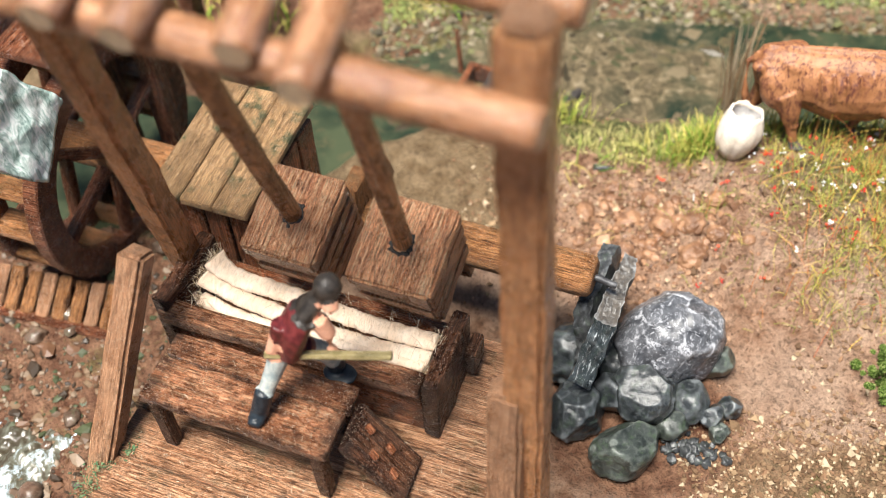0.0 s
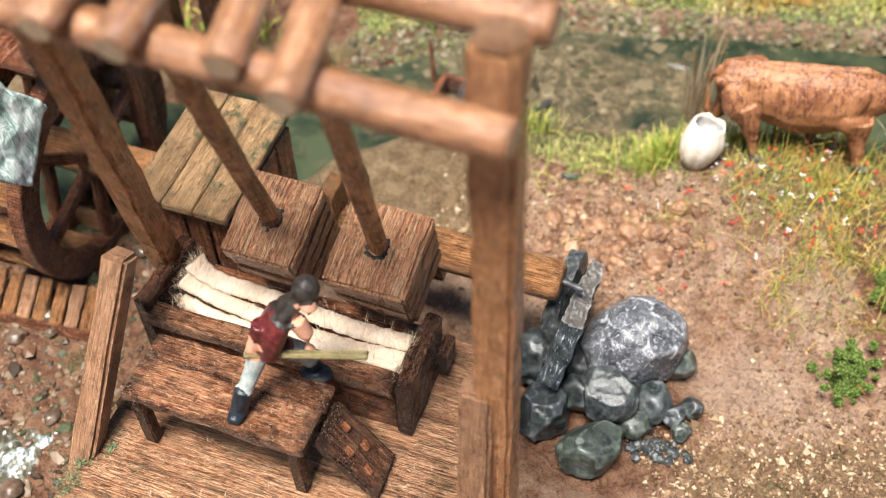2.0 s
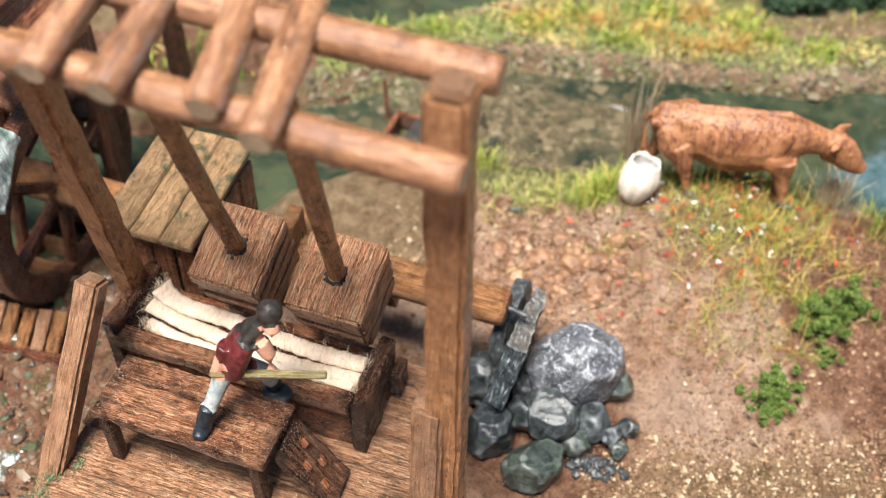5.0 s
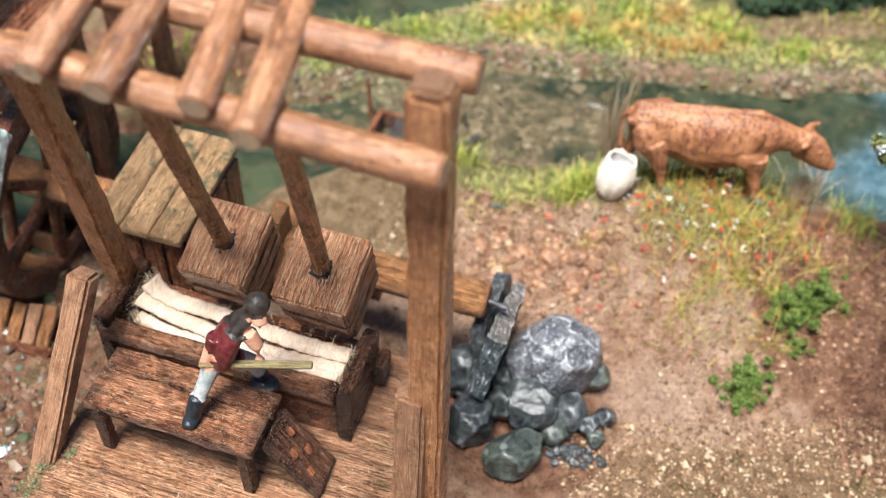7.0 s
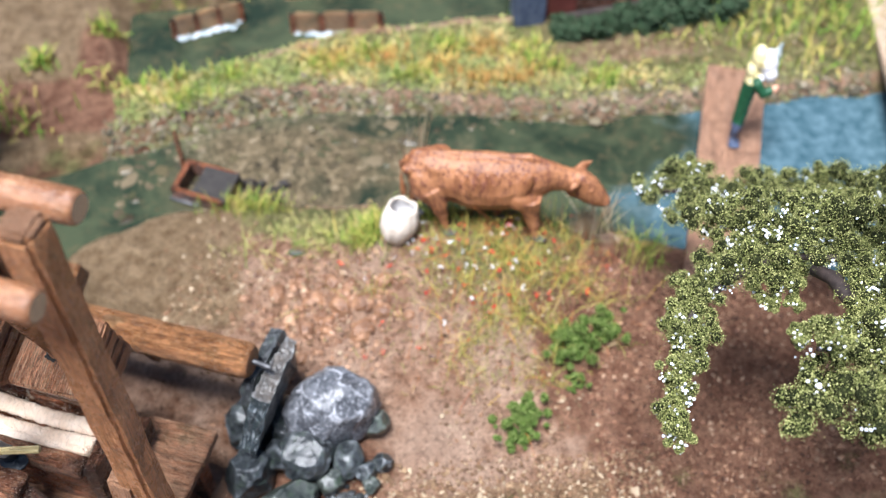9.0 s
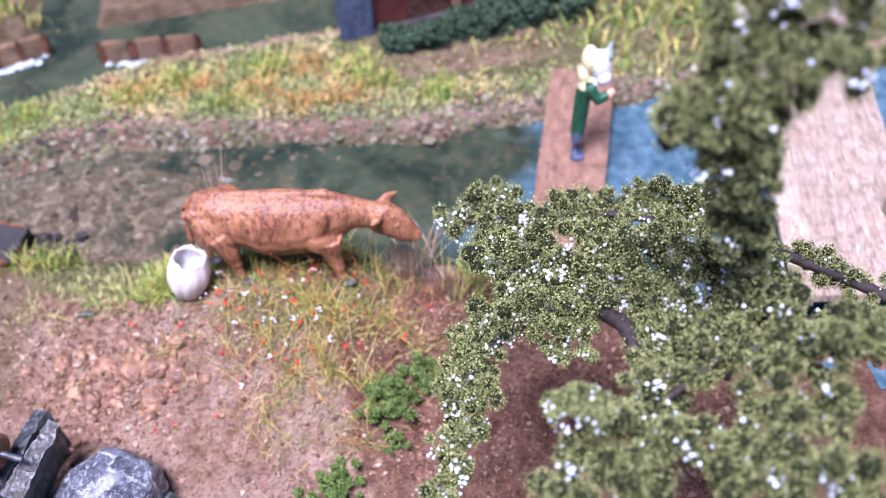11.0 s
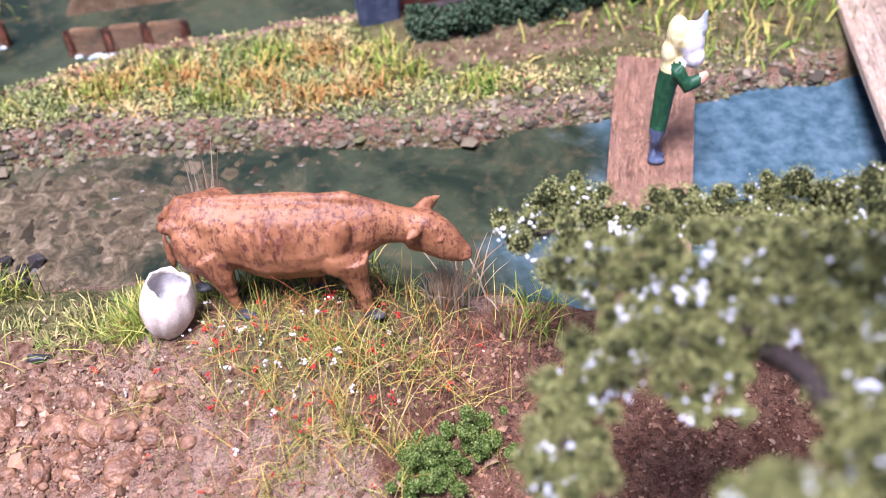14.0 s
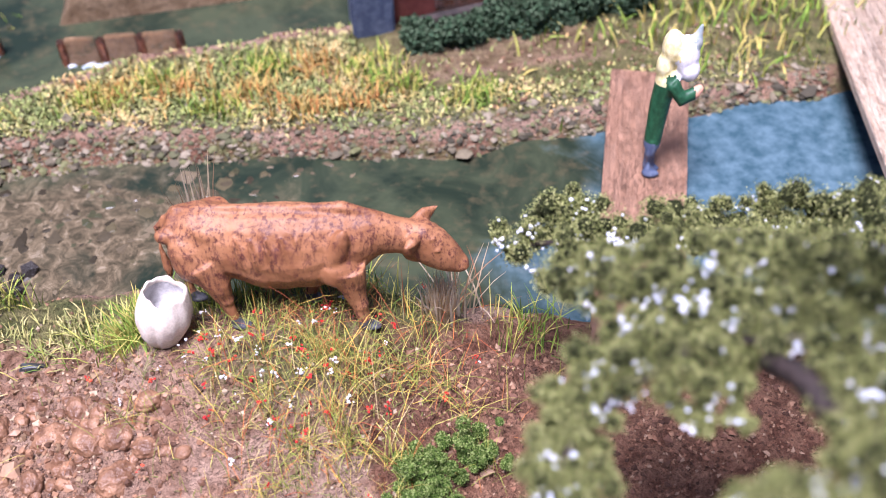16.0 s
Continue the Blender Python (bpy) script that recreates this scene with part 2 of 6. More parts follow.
def ground_material():
    m = Mat("scenery_ground", 0.85, 0.2)
    a = m.attr("zone")
    sep = m.n("ShaderNodeSeparateColor")
    m.link(a.outputs["Color"], sep.inputs[0])
    p = m.pos
    n0, n1, n2, n3 = m.noise(p, 0.09, 4), m.noise(p, 0.5, 5, 0.6), m.noise(p, 2.2, 4, 0.65), m.noise(p, 7.0, 3)
    clay = m.mix(m.ramp(n1, (0.35, 0.0), (0.65, 1.0)), (0.25, 0.128, 0.072), (0.55, 0.35, 0.235))
    # Paler pink clay patches, which also carry its whitish wet sheen as colour.
    clay = m.mix(m.ramp(n0, (0.46, 0.0), (0.62, 0.45)), clay, (0.60, 0.44, 0.33))
    sand = m.mix(m.ramp(n1, (0.35, 0.0), (0.65, 1.0)), (0.19, 0.122, 0.062), (0.345, 0.243, 0.14))
    soil = m.mix(m.ramp(n1, (0.35, 0.0), (0.65, 1.0)), (0.15, 0.066, 0.038), (0.35, 0.19, 0.115))
    moss = m.mix(m.ramp(n1, (0.35, 0.0), (0.65, 1.0)), (0.095, 0.105, 0.034), (0.265, 0.235, 0.095))
    edge = m.math("SUBTRACT", n2, 0.5)
    def soft(ch):
        return m.ramp(m.math("ADD", sep.outputs[ch], m.math("MULTIPLY", edge, 0.7)), (0.32, 0.0), (0.62, 1.0))
    c = m.mix(soft(0), clay, sand)
    c = m.mix(soft(1), c, soil)
    c = m.mix(soft(2), c, moss)
    c = m.mix(0.85, c, m.ramp(n2, (0.30, 0.30), (0.52, 1.0)), "MULTIPLY")
    c = m.mix(0.5, c, m.ramp(n3, (0.3, 0.55), (0.6, 1.0)), "MULTIPLY")
    h = m.math("ADD", m.math("MULTIPLY", n1, 1.2), m.math("ADD", n2, m.math("MULTIPLY", n3, 0.4)))
    gloss = m.ramp(n0, (0.45, 0.85), (0.62, 0.5))
    return m.out(c, h, 1.1, 1.0, gloss)


def water_material():
    m = Mat("resin_water", 0.12, 0.18)
    p = m.pos
    sx = m.n("ShaderNodeSeparateXYZ")
    m.link(p, sx.inputs[0])
    n1, n2 = m.noise(p, 0.11, 5, 0.6, 0.8), m.noise(p, 0.6, 4, 0.6)
    c = m.mix(m.ramp(n1, (0.38, 0.0), (0.62, 1.0)), (0.014, 0.022, 0.014), (0.045, 0.055, 0.03))
    c = m.mix(m.ramp(n2, (0.52, 0.0), (0.7, 0.5)), c, (0.085, 0.07, 0.037))
    # Blue reflection painted into the base colour; it starts further left near the shore.
    water_reach = m.ramp(m.math("MULTIPLY", sx.outputs[1], 0.01), (0.87, 0.13), (0.95, 0.0))
    blue = m.ramp(m.math("ADD", m.math("ADD", m.math("MULTIPLY", sx.outputs[0], 0.01), water_reach), m.math("MULTIPLY", n1, 0.25)), (0.90, 0.0), (1.01, 1.0))
    c = m.mix(blue, c, m.mix(m.ramp(n2, (0.35, 0.0), (0.65, 1.0)), (0.034, 0.07, 0.088), (0.085, 0.138, 0.165)))
    shallow = m.ramp(m.math("SUBTRACT", m.math("MULTIPLY", n1, 0.5), m.math("MULTIPLY", sx.outputs[0], 0.0055)), (-0.08, 0.0), (0.10, 0.95))
    shallow = m.math("MULTIPLY", shallow, m.ramp(m.math("MULTIPLY", sx.outputs[1], 0.005), (0.53, 1.0), (0.56, 0.0)))
    shallow = m.math("MULTIPLY", shallow, m.ramp(m.math("MULTIPLY", sx.outputs[0], 0.01), (0.0, 0.0), (0.10, 1.0)))
    bed = m.ramp(m.noise(p, 0.55, 6, 0.75, 1.0), (0.35, (0.03, 0.026, 0.015)), (0.48, (0.08, 0.062, 0.036)), (0.58, (0.15, 0.115, 0.068)), (0.68, (0.27, 0.22, 0.15)))
    c = m.mix(shallow, c, bed)
    wave = m.noise(m.vmath("MULTIPLY", p, (0.35, 0.8, 1.0)), 0.7, 3)
    return m.out(c, wave, 0.25, 0.5)


def cow_paint():
    m = Mat("painted_cow_brown", 0.5, 0.35)
    p = m.pos
    c = m.mix(m.ramp(m.noise(p, 0.25, 4), (0.36, 0.0), (0.64, 1.0)), (0.22, 0.088, 0.035), (0.36, 0.165, 0.073))
    fine = m.noise(m.vmath("MULTIPLY", p, (2.2, 2.2, 0.6)), 1.0, 9, 0.82, 0.4)
    spot = m.noise(p, 6.0, 4, 0.75)
    where = m.noise(m.vmath("MULTIPLY", p, (1.0, 1.0, 0.7)), 0.26, 4, 0.65)
    wash = m.math("MULTIPLY", m.ramp(fine, (0.495, 0.0), (0.54, 1.0)), m.math("MULTIPLY", m.ramp(where, (0.38, 0.0), (0.48, 0.95)), m.ramp(spot, (0.36, 0.1), (0.5, 1.0))))
    c = m.mix(wash, c, (0.085, 0.026, 0.022))
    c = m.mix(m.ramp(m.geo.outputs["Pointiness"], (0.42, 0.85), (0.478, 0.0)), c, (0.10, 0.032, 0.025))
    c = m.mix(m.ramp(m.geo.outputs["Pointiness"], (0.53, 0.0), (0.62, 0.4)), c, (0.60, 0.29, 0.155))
    return m.out(c, m.math("ADD", m.noise(p, 0.9, 5), m.math("MULTIPLY", spot, 0.25)), 0.16, 0.8)


GROUND, WATER = ground_material(), water_material()
FOAM = plain("white_water_foam", (0.38, 0.46, 0.50), (0.68, 0.74, 0.78), 1.5, 0.15, 0.2)



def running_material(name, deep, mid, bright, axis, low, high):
    """Glossy resin water; pale streaks along one axis paint its wet glints and highlights."""
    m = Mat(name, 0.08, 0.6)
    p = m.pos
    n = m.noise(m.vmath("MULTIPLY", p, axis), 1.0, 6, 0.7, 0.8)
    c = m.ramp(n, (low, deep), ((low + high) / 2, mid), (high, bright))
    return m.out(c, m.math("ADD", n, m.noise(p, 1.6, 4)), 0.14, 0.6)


RUNNING = running_material("race_resin_painted_glints", (0.05, 0.04, 0.025), (0.12, 0.12, 0.09), (0.55, 0.66, 0.74), (0.55, 0.35, 0.5), 0.42, 0.64)
SHEEN = running_material("running_water_painted_sheen", (0.16, 0.24, 0.21), (0.46, 0.58, 0.53), (0.86, 0.90, 0.86), (1.1, 1.1, 0.35), 0.36, 0.60)


def felt():
    """Cream felt with woven ribs across the strip and a few pulled threads."""
    m = Mat("cream_woven_felt", 0.95, 0.1)
    p = m.varied()
    rib = m.noise(m.vmath("MULTIPLY", p, (4.2, 1.4, 1.4)), 1.0, 3, 0.6)
    fine = m.noise(p, 9.0, 3, 0.7)
    c = m.mix(m.ramp(m.noise(p, 0.5, 4), (0.38, 0.0), (0.64, 1.0)), (0.82, 0.63, 0.465), (0.92, 0.755, 0.605))
    c = m.mix(0.35, c, m.ramp(rib, (0.36, 0.62), (0.5, 1.0)), "MULTIPLY")
    c = m.mix(m.ramp(fine, (0.62, 0.0), (0.68, 0.45)), c, (0.62, 0.45, 0.29))
    return m.out(c, m.math("ADD", rib, m.math("MULTIPLY", fine, 0.5)), 0.3)


CLOTH = felt()
FUZZ = island("loose_fibres", (0.72, 0.57, 0.40), (0.84, 0.71, 0.54), (0.42, 0.28, 0.16))
COW = cow_paint()
HOOF = plain("dark_hoof_paint", (0.05, 0.05, 0.06), (0.12, 0.12, 0.13))
BAG = plain("white_plaster", (0.66, 0.565, 0.46), (0.80, 0.715, 0.61), 0.8, 0.75, 0.06)
BAG_IN = plain("grey_sack_filling", (0.42, 0.41, 0.40), (0.55, 0.53, 0.52), 0.8, 0.8, 0.08)
P_CAP = plain("dark_grey_paint", (0.022, 0.018, 0.015), (0.055, 0.045, 0.038), 1.5, 0.4, 0.03)
P_SKIN = plain("flesh_paint", (0.62, 0.30, 0.19), (0.74, 0.40, 0.27), 1.0, 0.55, 0.02)
P_RED = plain("wine_red_paint", (0.07, 0.012, 0.014), (0.16, 0.028, 0.028), 1.5, 0.28, 0.03)
P_GREY = plain("pale_grey_trouser_paint", (0.26, 0.31, 0.31), (0.46, 0.47, 0.43), 1.5, 0.6, 0.04)
P_BOOT = plain("blue_black_boot_paint", (0.008, 0.012, 0.017), (0.024, 0.032, 0.04), 1.5, 0.3, 0.04)
P_GREEN = plain("green_coat_paint", (0.009, 0.055, 0.022), (0.02, 0.095, 0.04), 1.5, 0.5, 0.03)
P_WHITE = plain("white_sack_paint", (0.66, 0.64, 0.66), (0.80, 0.78, 0.78), 1.5, 0.6, 0.03)
P_YELLOW = plain("pale_yellow_paint", (0.72, 0.60, 0.25), (0.80, 0.72, 0.42), 1.5, 0.6, 0.03)
P_BLUE = plain("grey_blue_paint", (0.06, 0.08, 0.14), (0.12, 0.15, 0.22), 1.0, 0.5)
TARP = plain("black_tar", (0.012, 0.009, 0.007), (0.03, 0.024, 0.02), 1.0, 0.5, 0.15)
HOUSE = plain("dark_red_house_paint", (0.10, 0.025, 0.02), (0.20, 0.06, 0.045), 0.5, 0.6)
LEAF = island("olive_foam_leaf", (0.075, 0.092, 0.024), (0.17, 0.19, 0.056), (0.30, 0.32, 0.105), (0.50, 0.50, 0.20), trans=0.12)
# Foam inside the crown, coloured near black to deepen the shade in its hollows.
FOAM_SHADE = plain("olive_hollow_shade", (0.014, 0.018, 0.007), (0.04, 0.045, 0.016), 2.5, 0.95, 0.2, 0.1)
HEDGE = island("dark_hedge_leaf", (0.03, 0.06, 0.028), (0.05, 0.085, 0.042), (0.075, 0.11, 0.06))
BUSH = island("bright_green_foam", (0.05, 0.10, 0.016), (0.12, 0.20, 0.034), (0.22, 0.32, 0.07), (0.38, 0.46, 0.15), trans=0.35)
BLOSSOM = island("white_blossom", (0.74, 0.79, 0.88), (0.85, 0.87, 0.92))
GRASS = island("meadow_grass", (0.15, 0.20, 0.04), (0.30, 0.33, 0.06), (0.54, 0.42, 0.11), (0.46, 0.18, 0.06), (0.26, 0.30, 0.05), (0.46, 0.40, 0.09))
SHORT = island("static_grass", (0.17, 0.19, 0.05), (0.28, 0.27, 0.075), (0.42, 0.36, 0.12), (0.12, 0.14, 0.04))
RACE = island("wet_race_gravel", (0.04, 0.026, 0.016), (0.10, 0.06, 0.035), (0.17, 0.11, 0.065), (0.055, 0.065, 0.03), (0.13, 0.065, 0.035), (0.22, 0.16, 0.11), rough=0.5, spec=0.35)
SOILG = island("reddish_soil_gravel", (0.10, 0.05, 0.03), (0.20, 0.10, 0.06), (0.30, 0.17, 0.10), (0.14, 0.07, 0.045), (0.34, 0.22, 0.14), (0.07, 0.035, 0.022), (0.24, 0.12, 0.07))
FIBRE = island("dry_fibre", (0.60, 0.47, 0.22), (0.62, 0.42, 0.08), (0.50, 0.17, 0.05), (0.56, 0.50, 0.12), (0.38, 0.10, 0.04))
MOSS = island("deck_moss", (0.05, 0.10, 0.045), (0.09, 0.15, 0.07), (0.14, 0.18, 0.09))
SHORE = island("brown_shore_grit", (0.06, 0.052, 0.034), (0.125, 0.105, 0.068), (0.18, 0.15, 0.095), (0.10, 0.10, 0.05), (0.25, 0.21, 0.145), (0.15, 0.15, 0.065))
PATCH_GREEN = island("green_patch", (0.22, 0.26, 0.08), (0.34, 0.38, 0.12), (0.17, 0.20, 0.07))
PATCH_YELLOW = island("yellow_patch", (0.38, 0.36, 0.12), (0.50, 0.44, 0.18), (0.28, 0.29, 0.10))
PATCH_ORANGE = island("orange_patch", (0.58, 0.38, 0.15), (0.56, 0.46, 0.20), (0.40, 0.35, 0.14))
GRASS_LUSH = island("lush_grass", (0.14, 0.24, 0.03), (0.26, 0.36, 0.05), (0.42, 0.42, 0.09), (0.55, 0.45, 0.12))
GRASS_RUST = island("rusty_grass", (0.50, 0.24, 0.07), (0.55, 0.36, 0.10), (0.38, 0.30, 0.09))
FLOWER_RED = island("red_petals", (0.62, 0.04, 0.025), (0.70, 0.09, 0.04), (0.52, 0.03, 0.03))
FLOWER_WHITE = island("white_petals", (0.80, 0.79, 0.76), (0.72, 0.74, 0.76), (0.78, 0.66, 0.62))
REED = island("dry_reed", (0.50, 0.38, 0.24), (0.64, 0.52, 0.36), (0.34, 0.20, 0.11), trans=0.3)
GRAVEL = island("mixed_gravel", (0.18, 0.112, 0.062), (0.29, 0.195, 0.112), (0.11, 0.064, 0.036), (0.42, 0.325, 0.215), (0.22, 0.125, 0.07), (0.17, 0.10, 0.055))
POND_STONE = island("wet_pond_stone", (0.035, 0.028, 0.016), (0.065, 0.052, 0.03), (0.10, 0.078, 0.046), (0.05, 0.05, 0.024), (0.14, 0.11, 0.066), (0.085, 0.07, 0.036), rough=0.3, spec=0.3)
CLOD = plain("clay_clod", (0.15, 0.073, 0.038), (0.34, 0.185, 0.10), 0.6, 0.4, 0.25, spec=0.5)
CRUMB = island("clay_crumbs", (0.14, 0.07, 0.038), (0.24, 0.125, 0.068), (0.33, 0.185, 0.105), (0.09, 0.045, 0.026), (0.38, 0.23, 0.14), rough=0.5, spec=0.35)
BARK = plain("dark_twig", (0.02, 0.014, 0.012), (0.05, 0.035, 0.03), 1.0, 0.7, 0.1)


# ---- building helpers (all sizes in millimetres) ----
WM = {}
rng = np.random.default_rng(7)


def place(ob, m, parent=None):
    """Puts ob at the world pose m (millimetres), under parent if given."""
    WM[ob.name] = m
    r = m.copy()
    if parent is not None:
        ob.parent = parent
        r = WM[parent.name].inverted() @ m
    r.translation = r.translation * MM
    ob.matrix_basis = r
    return ob


def thing(name, m, label, category, group="", kind=""):
    if not isinstance(m, Matrix):
        m = Matrix.Translation(m)
    return tagged(place(new(name), m), label, category, group, kind)


def part(name, bm, material, parent=None, label="", m=None, smooth=False):
    """One bmesh in millimetres as one mesh object."""
    me = bpy.data.meshes.new(name)
    for v in bm.verts:
        v.co *= MM
    if smooth:
        for f in bm.faces:
            f.smooth = True
    bm.to_mesh(me)
    bm.free()
    for x in material if isinstance(material, (list, tuple)) else (material,):
        me.materials.append(x)
    ob = place(new(name, me), m or Matrix(), parent)
    return tagged(ob, label)


def sheet(name, verts, faces, material, smooth=False):
    """A mesh object from numpy arrays in millimetres."""
    me = bpy.data.meshes.new(name)
    verts, faces = np.asarray(verts, float) * MM, np.asarray(faces, int)
    k = faces.shape[1]
    me.vertices.add(len(verts))
    me.vertices.foreach_set("co", verts.ravel())
    me.loops.add(faces.size)
    me.loops.foreach_set("vertex_index", faces.ravel())
    me.polygons.add(len(faces))
    me.polygons.foreach_set("loop_start", np.arange(0, faces.size, k))
    me.polygons.foreach_set("use_smooth", np.full(len(faces), smooth))
    me.update(calc_edges=True)
    for x in material if isinstance(material, (list, tuple)) else (material,):
        me.materials.append(x)
    ob = new(name, me)
    WM[ob.name] = Matrix()
    return ob


def along(p0, p1, up=(0, 0, 1)):
    """A pose whose x axis runs from p0 to p1 and whose z axis is nearest to up."""
    p0, p1 = Vector(p0), Vector(p1)
    x = (p1 - p0).normalized()
    y = Vector(up).cross(x)
    y = y.normalized() if y.length > 1e-4 else Vector((0, 1, 0))
    z = x.cross(y)
    m = Matrix((x, y, z)).transposed().to_4x4()
    m.translation = p0
    return m


def bar_bm(length, w, h, bevel=0.12, wear=0.06, cuts=6, seed=0):
    """A worn sawn bar from x = 0 to length, centred on y and z."""
    bm = bmesh.new()
    bmesh.ops.create_cube(bm, size=1.0)
    for v in bm.verts:
        v.co = Vector(((v.co.x + 0.5) * length, v.co.y * w, v.co.z * h))
    bmesh.ops.bevel(bm, geom=list(bm.edges), offset=min(bevel, w * 0.3, h * 0.3), segments=2, affect="EDGES")
    if cuts:
        for i in range(1, cuts):
            bmesh.ops.bisect_plane(bm, geom=bm.verts[:] + bm.edges[:] + bm.faces[:], plane_co=(length * i / cuts, 0, 0), plane_no=(1, 0, 0))
    for v in bm.verts:
        q = v.co * 0.45 + Vector((seed * 7.3, seed * 3.1, 0))
        v.co += Vector(noise.noise_vector(q)) * wear + Vector(noise.noise_vector(q * 4)) * wear * 0.5
    return bm


def log_bm(length, r0, r1, wear=0.1, seed=0, sides=16, rings=14, bend=0.0):
    """A log along x; its two ends take the second material."""
    bm = bmesh.new()
    loops = []
    for i in range(rings + 1):
        t = i / rings
        j = min(i, rings - i)
        r = (r0 + (r1 - r0) * t) * (0.78, 0.92, 0.985, 1.0)[min(j, 3)]
        x = length * t
        if j < 3:
            x = min(r0 * (0, 0.12, 0.42)[j], length * 0.03 * j)
            x = x if i < 3 else length - x
        loop = []
        for k in range(sides):
            a = 2 * math.pi * k / sides
            q = Vector((x * 0.25 + seed * 5.7, math.cos(a) * 1.3, math.sin(a) * 1.3 + seed))
            rr = r * (1 + wear * noise.noise(q) + wear * 0.4 * noise.noise(q * 4))
            loop.append(bm.verts.new((x, rr * math.cos(a), rr * math.sin(a) + bend * math.sin(math.pi * t))))
        loops.append(loop)
    for a, b in zip(loops, loops[1:]):
        for k in range(sides):
            bm.faces.new((a[k], a[(k + 1) % sides], b[(k + 1) % sides], b[k])).smooth = True
    for loop, flip in ((loops[0], True), (loops[-1], False)):
        f = bm.faces.new(loop[::-1] if flip else loop)
        f.material_index = 1
    bmesh.ops.recalc_face_normals(bm, faces=bm.faces[:])
    return bm


def stone_bm(rx, ry, rz, seed, facets=14, sub=3, rough=0.06, cut=0.72):
    r = random.Random(seed)
    bm = bmesh.new()
    bmesh.ops.create_icosphere(bm, subdivisions=sub, radius=1.0)
    planes = []
    for _ in range(facets):
        n = Vector((r.gauss(0, 1), r.gauss(0, 1), r.gauss(0, 1))).normalized()
        planes.append((n, r.uniform(cut, cut + 0.2)))
    for v in bm.verts:
        for n, dd in planes:
            over = v.co.dot(n) - dd
            if over > 0:
                v.co -= n * over * 0.98
        v.co += v.co * rough * noise.noise(v.co * 2.2 + Vector((seed * 3.7, 0, 0)))
        v.co += v.co * rough * 0.5 * noise.noise(v.co * 7 + Vector((seed * 1.7, 0, 0)))
        v.co = Vector((v.co.x * rx, v.co.y * ry, v.co.z * rz))
    for f in bm.faces:
        f.smooth = True
    return bm


def ball(bm, c, rx, ry=None, rz=None, m=None, sub=2):
    got = bmesh.ops.create_icosphere(bm, subdivisions=sub, radius=1.0)
    for v in got["verts"]:
        q = Vector((v.co.x * rx, v.co.y * (ry or rx), v.co.z * (rz or ry or rx)))
        v.co = (m @ q if m else q) + Vector(c)


def tube(bm, pts, radii, sides=10):
    """A closed tube through pts; radii are numbers or (across, upright) pairs."""
    pts = [Vector(p) for p in pts]
    loops = []
    for i, p in enumerate(pts):
        dd = (pts[min(i + 1, len(pts) - 1)] - pts[max(i - 1, 0)]).normalized()
        s = dd.cross(Vector((0, 0, 1)))
        s = s.normalized() if s.length > 0.05 else Vector((0, 1, 0))
        u = s.cross(dd).normalized()
        ra, rb = radii[i] if isinstance(radii[i], tuple) else (radii[i], radii[i])
        loops.append([bm.verts.new(p + s * ra * math.cos(2 * math.pi * k / sides) + u * rb * math.sin(2 * math.pi * k / sides)) for k in range(sides)])
    for a, b in zip(loops, loops[1:]):
        for k in range(sides):
            bm.faces.new((a[k], a[(k + 1) % sides], b[(k + 1) % sides], b[k]))
    bm.faces.new(loops[0][::-1])
    bm.faces.new(loops[-1])


def fused(pieces, voxel=0.22, smooth=4):
    """Joins overlapping pieces (a bmesh and a material number each) into one skin; each face takes the number of the nearest piece."""
    whole, kd_pts = bmesh.new(), []
    for bm, k in pieces:
        me = bpy.data.meshes.new("piece")
        bmesh.ops.recalc_face_normals(bm, faces=bm.faces[:])
        bm.to_mesh(me)
        kd_pts += [(f.calc_center_median(), k) for f in bm.faces]
        bm.free()
        whole.from_mesh(me)
        bpy.data.meshes.remove(me)
    me = bpy.data.meshes.new("whole")
    whole.to_mesh(me)
    whole.free()
    ob = new("whole", me)
    r = ob.modifiers.new("r", "REMESH")
    r.mode, r.voxel_size = "VOXEL", voxel
    s = ob.modifiers.new("s", "SMOOTH")
    s.iterations, s.factor = smooth, 0.5
    bpy.context.view_layer.update()
    done = bpy.data.meshes.new_from_object(ob.evaluated_get(bpy.context.evaluated_depsgraph_get()))
    bm = bmesh.new()
    bm.from_mesh(done)
    bpy.data.objects.remove(ob)
    bpy.data.meshes.remove(me)
    bpy.data.meshes.remove(done)
    tree = kdtree.KDTree(len(kd_pts))
    for i, (c, k) in enumerate(kd_pts):
        tree.insert(c, i)
    tree.balance()
    for f in bm.faces:
        f.material_index = kd_pts[tree.find(f.calc_center_median())[1]][1]
        f.smooth = True
    return bm


OCTA_V = np.array([(1, 0, 0), (-1, 0, 0), (0, 1, 0), (0, -1, 0), (0, 0, 1), (0, 0, -1)], float)
OCTA_F = np.array([(0, 2, 4), (2, 1, 4), (1, 3, 4), (3, 0, 4), (2, 0, 5), (1, 2, 5), (3, 1, 5), (0, 3, 5)])
LEAF_V = np.array([(0, 0, 0), (0.5, 0.42, 0.12), (1.1, 0, 0.0), (0.5, -0.42, 0.12)], float)
LEAF_F = np.array([(0, 1, 2), (0, 2, 3)])


